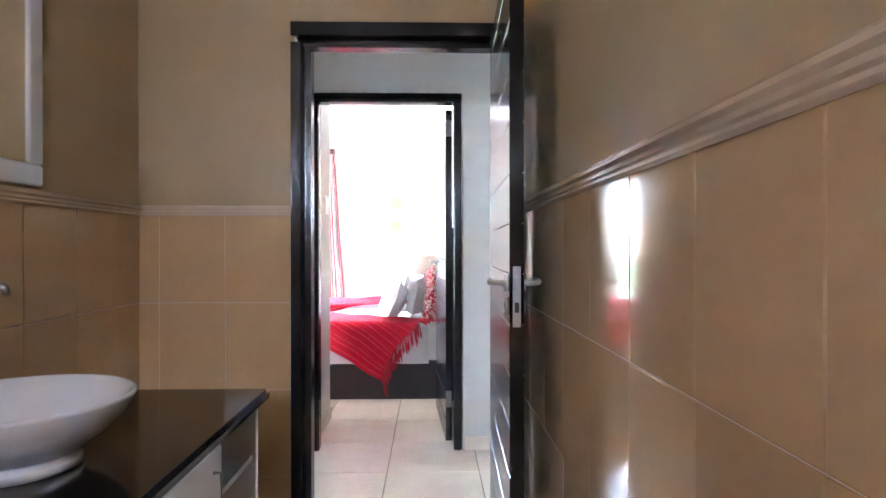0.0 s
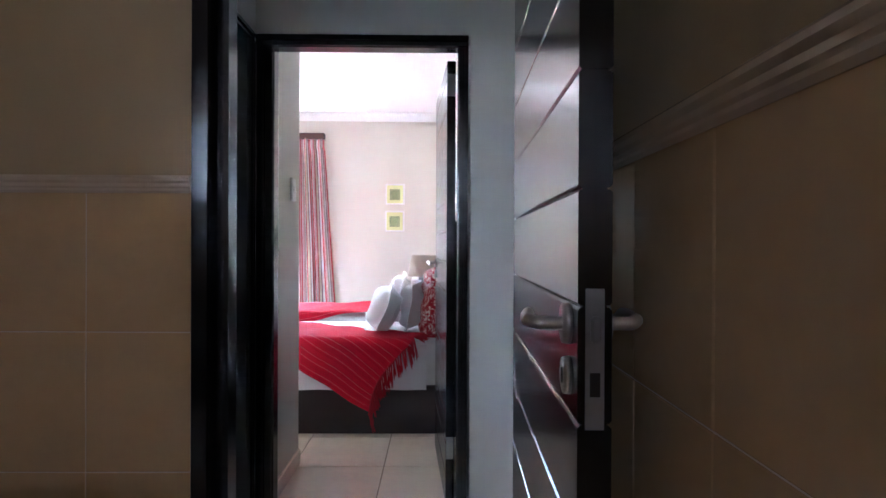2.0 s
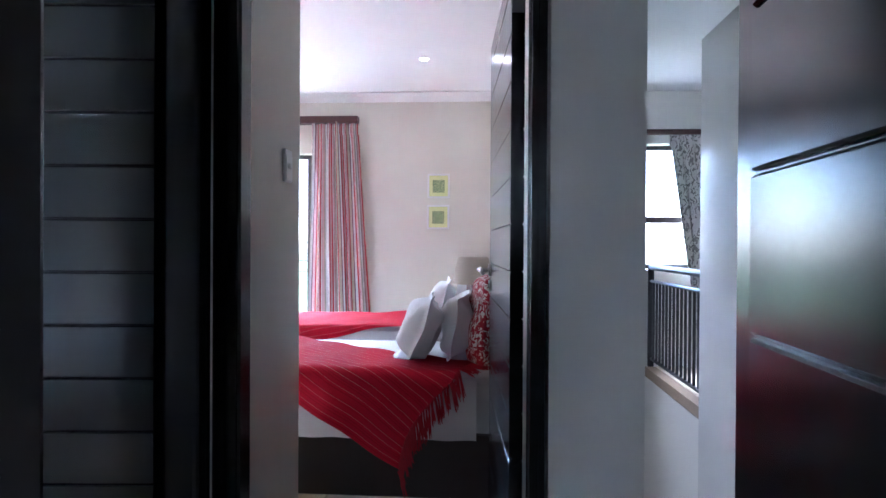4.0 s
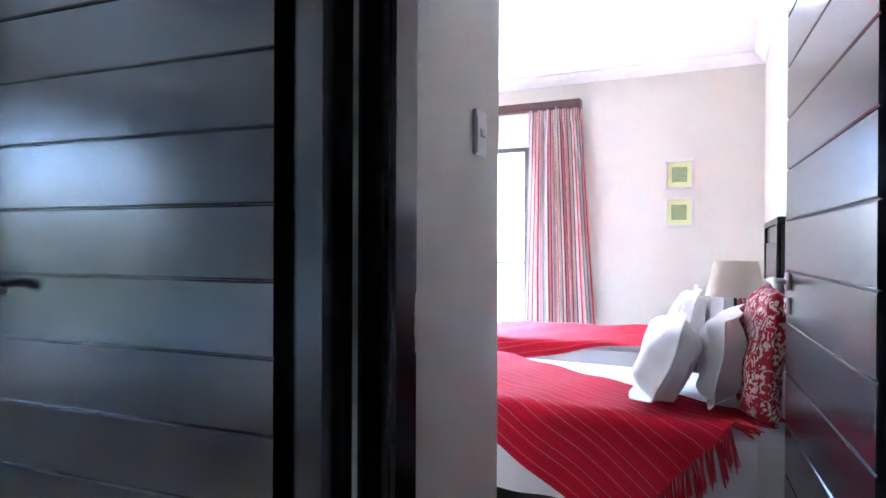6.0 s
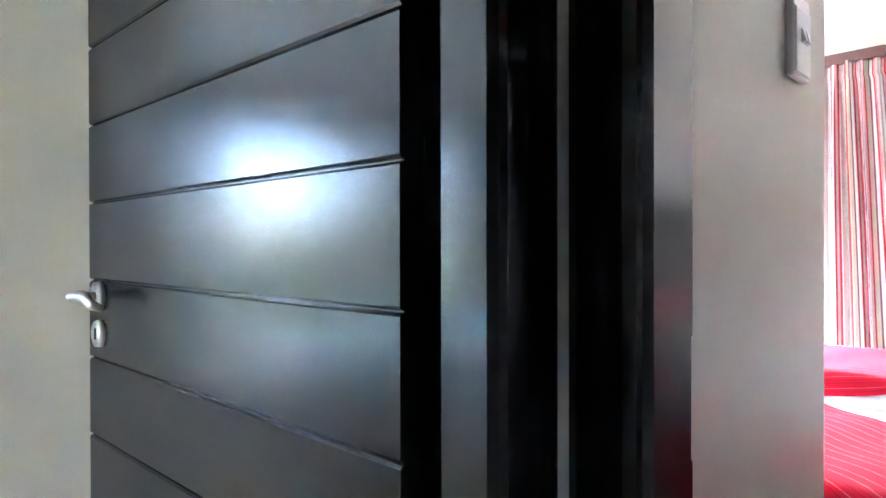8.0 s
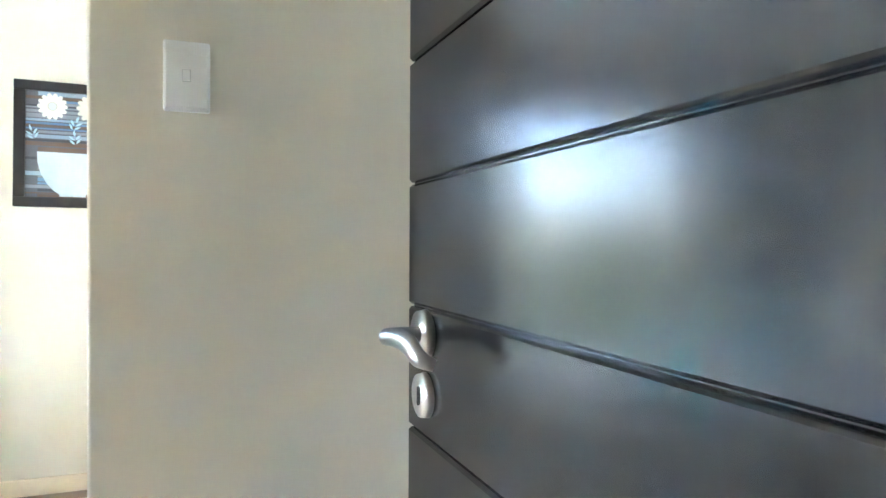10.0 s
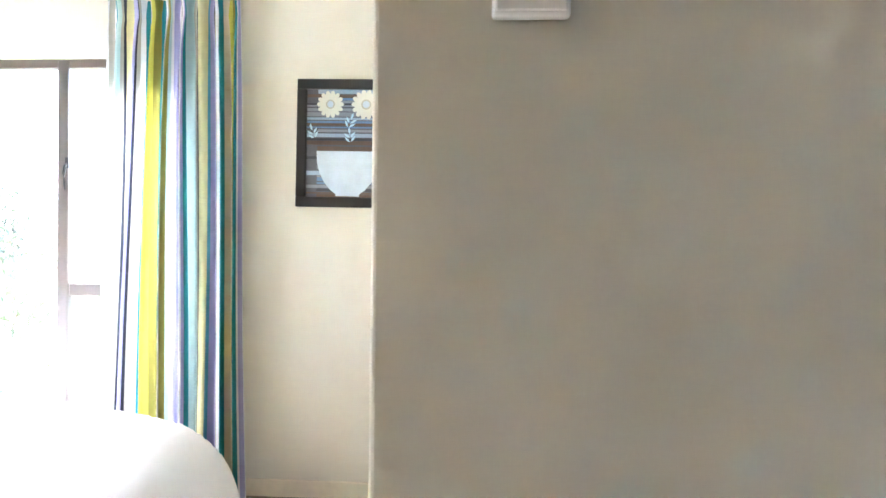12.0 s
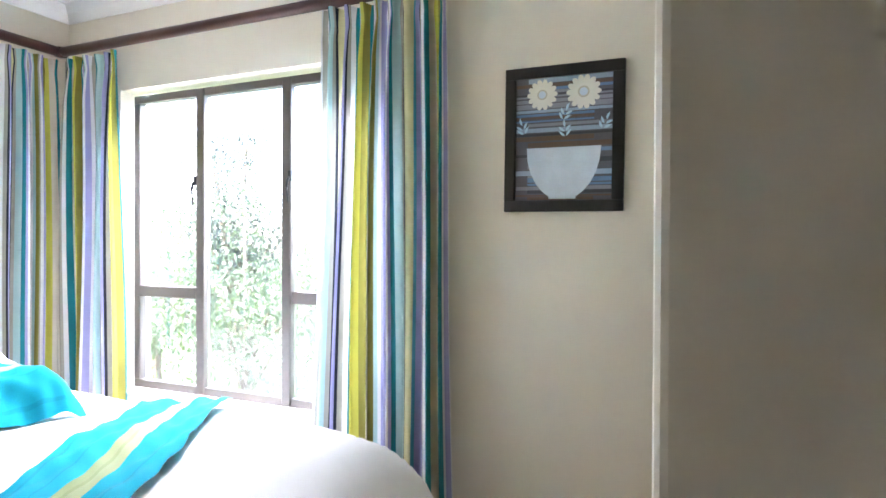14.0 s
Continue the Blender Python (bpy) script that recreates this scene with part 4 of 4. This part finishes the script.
stand = thing("bedside_table", pose(0.08, 5.975, 0), "dark wooden bedside table between the beds", "bedside table")
part("body", block(-0.2, 0.2, -0.2, 0.2, 0.05, 0.52, 0.004), DARKWOOD, stand)
part("top", block(-0.22, 0.22, -0.215, 0.215, 0.52, 0.545, 0.004), DARKWOOD, stand)
dr = part("drawer", block(-0.215, -0.2, -0.18, 0.18, 0.33, 0.50, 0.003), DARKWOOD, stand)
part("knob", lathe([(0, -0.012), (0.012, -0.008), (0.012, 0.008), (0, 0.012)], 16, (-0.225, 0, 0.415)), NICKEL, dr)
lamp = thing("table_lamp", pose(0.075, 6.0, 0.545), "table lamp with a beige drum shade on dark base", "lamp")
part("base", lathe([(0, 0), (0.06, 0), (0.06, 0.012), (0.02, 0.03), (0.014, 0.12), (0.03, 0.2), (0.014, 0.28), (0.008, 0.32), (0.008, 0.42), (0, 0.42)], 24), BLACK, lamp, "", True)
part("shade", lathe([(0.138, 0.385), (0.102, 0.560), (0.099, 0.560), (0.135, 0.385), (0.138, 0.385)], 40), SHADE, lamp, "", True)


def small_picture(m, label):
    ob = thing("picture", m, label, "picture", "pair of small pictures")
    for nm, b in (("frame_bar", (-0.112, 0.112, -0.122, -0.104)), ("frame_bar", (-0.112, 0.112, 0.104, 0.122)), ("frame_side", (-0.112, -0.094, -0.104, 0.104)), ("frame_side", (0.094, 0.112, -0.104, 0.104))):
        part(nm, block(b[0], b[1], -0.025, -0.001, b[2], b[3], 0.003), LACQUER, ob)
    part("mount", block(-0.094, 0.094, -0.012, -0.001, -0.104, 0.104), MAT_GREEN, ob)
    part("print", block(-0.060, 0.060, -0.016, -0.010, -0.066, 0.060), WEAVEPRINT, ob, "dark green woven print")
    return ob


small_picture(pose(-0.312, 8.06, 1.783), "small white framed picture with a lime mount")
small_picture(pose(-0.315, 8.06, 1.468), "small white framed picture below its twin")
dl = thing("downlight", pose(-0.353, 6.93, H), "small round recessed ceiling downlight, lit", "downlight")
part("ring", lathe([(0.030, -0.002), (0.034, -0.006), (0.045, -0.005), (0.047, 0.0)], 32), PLASTIC, dl, "", True)
part("bulb", lathe([(0.0, -0.003), (0.028, -0.003), (0.030, -0.001)], 24), BULB, dl)

# ---- blue room things ----
def duvet_bed():
    ob = thing("bed", pose(0, 0, 0), "double bed with a puffy white duvet", "bed")
    x0, x1, y0, y1, top = -3.58, -2.05, -0.30, 2.13, 0.535
    part("base", block(x0 + 0.06, x1 - 0.06, y0, y1 - 0.10, 0.0, 0.24, 0.01, 2), DARKWOOD, ob, "dark stained bed base")
    part("mattress", block(x0 + 0.06, x1 - 0.06, y0, y1 - 0.26, 0.24, 0.46, 0.04, 4), WHITELINEN, ob)
    nx, ny = 70, 110
    bm = bmesh.new()
    g = []
    for j in range(ny + 1):
        row = []
        for i in range(nx + 1):
            u, v = i / nx, j / ny
            fx, fy = -0.30 + u * (x1 - x0 + 0.60), v * (y1 - y0 + 0.55)
            x, y, z = x0 + fx, y0 + fy, top
            drop = 0.0
            for over, axis, sign, R in ((-fx + 0.165, 0, -1, 0.30), (fx - (x1 - x0) + 0.165, 0, 1, 0.30), (fy - (y1 - y0) + 0.38, 1, 1, 0.50)):
                if over > 0:
                    q = min(over / R, math.pi / 2)
                    h = max(0, over - R * math.pi / 2)
                    if axis == 0:
                        x = (x0 if sign < 0 else x1) - sign * R * 0.55 + sign * R * math.sin(q) * 0.9
                    else:
                        y = y1 - 0.38 + R * math.sin(q) * 0.9
                    drop = max(drop, R * (1 - math.cos(q)) + h)
            puff = 0.016 * math.sin(5.0 * x + 1.3 * math.sin(3 * y)) * math.sin(4.1 * y + 0.7) + 0.012 * abs(math.sin(6 * x + 4 * y + 1.2 * math.sin(3 * x - 5 * y))) * math.sin(5 * y - 4 * x) - 0.010 * abs(math.sin(9 * y - 5 * x + 1.5 * math.sin(4 * x))) + 0.003 * math.sin(21 * x - 13 * y + 2 * math.sin(6 * y))
            soft = 0.055 * math.sin(math.pi * min(1, max(0, u))) ** 0.5
            row.append(bm.verts.new((x + 0.012 * math.sin(9 * y) * min(1, drop * 6), y + 0.012 * math.sin(8 * x) * min(1, drop * 6), z + puff + soft - drop)))
        g.append(row)
    for j in range(ny):
        for i in range(nx):
            bm.faces.new((g[j][i], g[j][i + 1], g[j + 1][i + 1], g[j + 1][i]))
    part("duvet", bm, WHITELINEN, ob, "puffy white duvet", True)
    return ob


duvet_bed()


def runner(name, label, p, d, length, width, top, seed):
    """A turquoise runner, laid from p along d, with a green middle stripe, over the duvet."""
    ob = thing(name, Matrix.Identity(4), label, "throw")
    rng = random.Random(seed)
    p, d = Vector((*p, 0)), Vector((*d, 0)).normalized()
    w = Vector((-d.y, d.x, 0))
    na, nb = 90, 44
    sin_a = lambda s, t: math.sin(9 * s + 5 * t + seed)
    bm = bmesh.new()
    uvl = bm.loops.layers.uv.new("cloth")
    g = []
    for j in range(na + 1):
        row = []
        for i in range(nb + 1):
            a, b = j / na, i / nb
            q = p + d * (a * length) + w * ((b - 0.5) * width)
            z = top(q.x, q.y, a, b) + 0.005 * math.sin(13 * b + 5 * a + sin_a(a, b)) + 0.004 * math.sin(27 * a + 9 * b + 2 * sin_a(b, a)) + 0.0025 * math.sin(60 * a - 22 * b)
            q = q + w * (0.010 * math.sin(12 * a + 3 * b) + 0.004 * math.sin(47 * a) * abs(2 * b - 1) ** 4) + d * 0.012 * math.sin(19 * b + seed) * (a - 0.5)
            row.append(bm.verts.new((q.x, q.y, z)))
        g.append(row)
    for j in range(na):
        for i in range(nb):
            f = bm.faces.new((g[j][i], g[j][i + 1], g[j + 1][i + 1], g[j + 1][i]))
            for lp, (u, v) in zip(f.loops, ((i, j), (i + 1, j), (i + 1, j + 1), (i, j + 1))):
                lp[uvl].uv = (u / nb * 0.499, v / na)
    part("cloth", bm, TURQ, ob, "", True)
    return ob


def duvet_top(x, y, a, b):
    edge = max(0, -3.45 - x) * 0.3
    return 0.622 + 0.016 * math.sin(5.0 * x + 1.3 * math.sin(3 * y)) * math.sin(4.1 * y + 0.7) - edge


runner("bed_runner", "turquoise woven runner with a green stripe on the duvet", (-3.42, 1.235), (0.86, 0.47), 1.37, 0.335, duvet_top, 3)
pillow("pillow", Matrix.Translation((-2.98, 0.72, 0.60)) @ Euler((radians(72), 0, radians(4))).to_matrix().to_4x4(), 0.66, 0.46, 0.20, WHITELINEN, "plump white pillow under a turquoise throw", 0.0, 21)


def hump(x, y, a, b):
    side = max(0, a - 0.86) / 0.14
    front = max(0, 0.30 - b) / 0.30
    return 0.745 - 0.10 * side ** 2 - 0.13 * front ** 2 - 0.10 * max(0, b - 0.6) ** 2 + 0.012 * math.sin(7 * a + 4 * b)


runner("pillow_throw", "turquoise throw with a green stripe over the pillow", (-2.50, 0.72), (-1.0, 0.03), 0.72, 0.46, hump, 7)


def flower_picture():
    ob = thing("picture", pose(-4.098, 2.522, 1.631, 0, 0.6, 90), "black framed picture of two white daisies in a pale bowl", "picture")
    W, Hh, f = 0.474, 0.582, 0.045
    for nm, b in (("frame_bar", (-W / 2, W / 2, -Hh / 2, -Hh / 2 + f)), ("frame_bar", (-W / 2, W / 2, Hh / 2 - f, Hh / 2)), ("frame_side", (-W / 2, -W / 2 + f, -Hh / 2 + f, Hh / 2 - f)), ("frame_side", (W / 2 - f, W / 2, -Hh / 2 + f, Hh / 2 - f))):
        part(nm, block(b[0], b[1], -0.025, -0.001, b[2], b[3], 0.003), BLACK, ob)
    canvas = part("canvas", block(-W / 2 + f, W / 2 - f, -0.012, -0.001, -Hh / 2 + f, Hh / 2 - f), surface("slate_paint", (0.10, 0.10, 0.115), 0.7, vary=0.25, grain=120, bump=0.05), ob)
    rng = random.Random(12)
    cols = [surface("band_" + n, c, 0.7, vary=0.2, grain=120, bump=0.05) for n, c in (("blue", (0.13, 0.22, 0.36)), ("grey", (0.24, 0.25, 0.28)), ("brown", (0.13, 0.085, 0.06)), ("pale", (0.30, 0.38, 0.48)), ("dark", (0.05, 0.05, 0.06)))]
    z = -Hh / 2 + f + 0.002
    k = 0
    while z < Hh / 2 - f - 0.012:
        h = rng.uniform(0.006, 0.020)
        part("painted_band", block(-W / 2 + f + rng.choice((0, 0, 0.05)), W / 2 - f - rng.choice((0, 0, 0.07)), -0.0128 - 0.0002 * (k % 2), -0.0118, z, z + h), cols[rng.randrange(5)], canvas)
        z += h + rng.uniform(0.001, 0.008)
        k += 1
    pale = surface("pale_blue_paint", (0.56, 0.64, 0.70), 0.7, vary=0.10, scale=12, grain=120, bump=0.05)
    white = surface("ivory_paint", (0.72, 0.70, 0.60), 0.7, vary=0.06, grain=120, bump=0.05)
    tawny = surface("tawny_paint", (0.50, 0.47, 0.36), 0.7, vary=0.1, grain=120, bump=0.05)
    leafm = surface("light_blue_paint", (0.46, 0.64, 0.74), 0.7, vary=0.08, grain=120, bump=0.05)

    def flat(name, pts, y, mat):
        bm = bmesh.new()
        bm.faces.new([bm.verts.new((x, y, zz)) for x, zz in pts])
        r = bmesh.ops.extrude_face_region(bm, geom=list(bm.faces))
        bmesh.ops.translate(bm, verts=[v for v in r["geom"] if isinstance(v, bmesh.types.BMVert)], vec=(0, -0.0012, 0))
        return part(name, bm, mat, canvas)
    bowl = [(-0.145, -0.035), (0.150, -0.035)] + [(0.150 * math.cos(t) if t < 1.3 else 0.06, -0.035 - 0.21 * math.sin(t)) for t in (0.25, 0.5, 0.75, 1.0, 1.2)] + [(0.055, -0.240), (-0.055, -0.240)] + [(-0.147 * math.cos(t), -0.035 - 0.21 * math.sin(t)) for t in (1.2, 1.0, 0.75, 0.5, 0.25)]
    flat("bowl", bowl, -0.0132, pale)
    for cx, cz, r in ((-0.085, 0.178, 0.062), (0.080, 0.178, 0.068)):
        pts = []
        for i in range(112):
            a = 2 * math.pi * i / 112
            rr = r * (0.66 + 0.34 * abs(math.cos(a * 7 + cx)) ** 0.45)
            pts.append((cx + rr * math.cos(a), cz + rr * math.sin(a)))
        flat("daisy", pts, -0.0132, white)
        flat("daisy_shade", [(cx + r * 0.34 * math.cos(t), cz + r * 0.34 * math.sin(t)) for t in [k * math.pi / 8 for k in range(16)]], -0.0140, tawny)
        flat("daisy_centre", [(cx + r * 0.24 * math.cos(t), cz + r * 0.24 * math.sin(t)) for t in [k * math.pi / 8 for k in range(16)]], -0.0146, pale)
    for cx, cz, lean_ in ((-0.155, 0.035, -0.3), (0.0, 0.085, 0.35), (0.012, 0.018, -0.1), (0.155, 0.04, 0.4)):
        for step, side in ((0.0, -1), (0.0, 1), (0.018, -1), (0.018, 1), (0.034, 0)):
            a = math.pi / 2 - lean_ + side * 0.75
            bx, bz = cx + math.sin(lean_) * step, cz - 0.012 + math.cos(lean_) * step
            ux, uz = math.cos(a), math.sin(a)
            L, wd = 0.036, 0.0065
            flat("leaf", [(bx + ux * 0.003, bz + uz * 0.003), (bx + ux * L * 0.35 - uz * wd, bz + uz * L * 0.35 + ux * wd), (bx + ux * L * 0.7 - uz * wd, bz + uz * L * 0.7 + ux * wd), (bx + ux * L, bz + uz * L), (bx + ux * L * 0.5 + uz * wd * 0.5, bz + uz * L * 0.5 - ux * wd * 0.5)], -0.0132, leafm)
    return ob


flower_picture()

# ---- floors and tiles, piece by piece ----
def bed_of(name, x0, x1, y0, y1, z, mat, label):
    return tagged(finish(name, block(x0, x1, y0, y1, z - 0.1, z - 0.006), mat), label, "floor", kind="structure")


floor_a = bed_of("floor", -3.72, 0.57, -1.42, 8.26, 0, FLOORGROUT, "cream floor tiles with brown joints")
floor_b = bed_of("floor_passage", 0.57, 1.87, 2.543, 3.62, 0, FLOORGROUT, "cream floor tiles in the passage")
floor_c = bed_of("floor_blue_room", -4.30, -3.72, -0.62, 3.735, 0, FLOORGROUT, "cream floor tiles under the window")
floor_d = bed_of("floor_landing", 1.75, 4.0, 6.57, 8.26, 0, FLOORGROUT, "cream tiled landing beyond the stairs")
tagged(finish("floor_stair_foot", block(0.57, 4.12, 3.62, 8.26, -2.8, -2.7), FLOORTILE), "tiled floor at the foot of the stairs", "floor", kind="structure")
TP = 0.487


def slab(w, h, t, c):
    """A tile w by h, its face at z = 0, with a softened edge."""
    bm = bmesh.new()
    lo = [bm.verts.new((x, y, -t)) for x, y in ((0, 0), (w, 0), (w, h), (0, h))]
    mid = [bm.verts.new((x, y, -c)) for x, y in ((0, 0), (w, 0), (w, h), (0, h))]
    hi = [bm.verts.new((x, y, 0)) for x, y in ((c, c), (w - c, c), (w - c, h - c), (c, h - c))]
    for a, b in ((lo, mid), (mid, hi)):
        for i in range(4):
            bm.faces.new((a[i], a[(i + 1) % 4], b[(i + 1) % 4], b[i]))
    bm.faces.new(hi)
    return bm


tile_mesh = None


def lay_tiles(parent, x0, x1, y0, y1):
    global tile_mesh
    i0, i1 = math.floor((x0 + 0.10) / TP), math.ceil((x1 + 0.10) / TP)
    j0, j1 = math.floor((y0 - 3.253) / TP), math.ceil((y1 - 3.253) / TP)
    for i in range(i0, i1):
        for j in range(j0, j1):
            cx, cy = -0.10 + TP * (i + 0.5), 3.253 + TP * (j + 0.5)
            if not (x0 <= cx < x1 and y0 <= cy < y1):
                continue
            if tile_mesh is None:
                o = part("tile", slab(TP - 0.005, TP - 0.005, 0.008, 0.0015), FLOORTILE, parent)
                tile_mesh = o.data
            else:
                o = new("tile", tile_mesh)
                o.parent = parent
            o.location = (cx - TP / 2 + 0.0025, cy - TP / 2 + 0.0025, 0)


lay_tiles(floor_a, -3.65, 0.57, -1.3, 8.06)
lay_tiles(floor_b, 0.57, 1.75, 2.6, 3.55)
lay_tiles(floor_c, -4.1, -3.65, -0.42, 3.3)
lay_tiles(floor_d, 1.9, 4.0, 6.7, 8.0)

WT_W, WT_H = 0.262, 0.352
wall_mesh = {}
_lay = random.Random(31)


def tile_wall(parent_name, label, origin, along, normal, a0, a1, phase, rows=(1.312, 0.960, 0.608, 0.256)):
    """Glazed tiles in upright format from the border tile down to the floor."""
    o, al, nn = Vector(origin), Vector(along), Vector(normal)
    rot = Matrix((al, Vector((0, 0, 1)), nn)).transposed().to_4x4()
    mid = (a0 + a1) / 2
    L = a1 - a0
    bm = bmesh.new()
    c = o + al * mid + nn * 0.002 + Vector((0, 0, 0.654))
    bmesh.ops.create_cube(bm, size=1, matrix=Matrix.Translation(c) @ rot @ Matrix.Diagonal((L, 1.308, 0.003, 1)))
    base = tagged(finish(parent_name, bm, GROUT), label, "wall tiles", kind="structure")
    k0 = math.floor((a0 - phase) / WT_W)
    k1 = math.ceil((a1 - phase) / WT_W)
    for k in range(k0, k1):
        f, t = max(a0, phase + k * WT_W), min(a1, phase + (k + 1) * WT_W)
        if t - f < 0.02:
            continue
        for zt, zb in zip(rows, (*rows[1:], 0.0)):
            key = (round(t - f, 4), round(zt - zb, 4))
            if key not in wall_mesh:
                ob = part("wall_tile", slab(t - f - 0.003, zt - zb - 0.003, 0.006, 0.0015), WALLTILE, base)
                wall_mesh[key] = ob.data
            else:
                ob = new("wall_tile", wall_mesh[key])
                ob.parent = base
            ob.matrix_local = Matrix.Translation(o + al * (f + 0.0015) + nn * 0.0062 + Vector((0, 0, zb + 0.0015))) @ rot @ Euler((radians(_lay.uniform(-0.15, 0.15)), radians(_lay.uniform(-0.35, 0.35)), 0)).to_matrix().to_4x4()


tile_wall("wall_tiles_east", "glossy tan glazed wall tiles with pale joints", (0.483, 0, 0), (0, 1, 0), (-1, 0, 0), -1.3, 2.535, 1.140, (1.312, 0.978, 0.626, 0.274))
tile_wall("wall_tiles_west", "glossy tan glazed wall tiles behind the vanity", (-1.047, 0, 0), (0, 1, 0), (1, 0, 0), -1.3, 2.535, 2.10)
tile_wall("wall_tiles_north", "glossy tan glazed wall tiles beside the door", (0, 2.535, 0), (1, 0, 0), (0, -1, 0), -1.047, -0.437, -0.70)
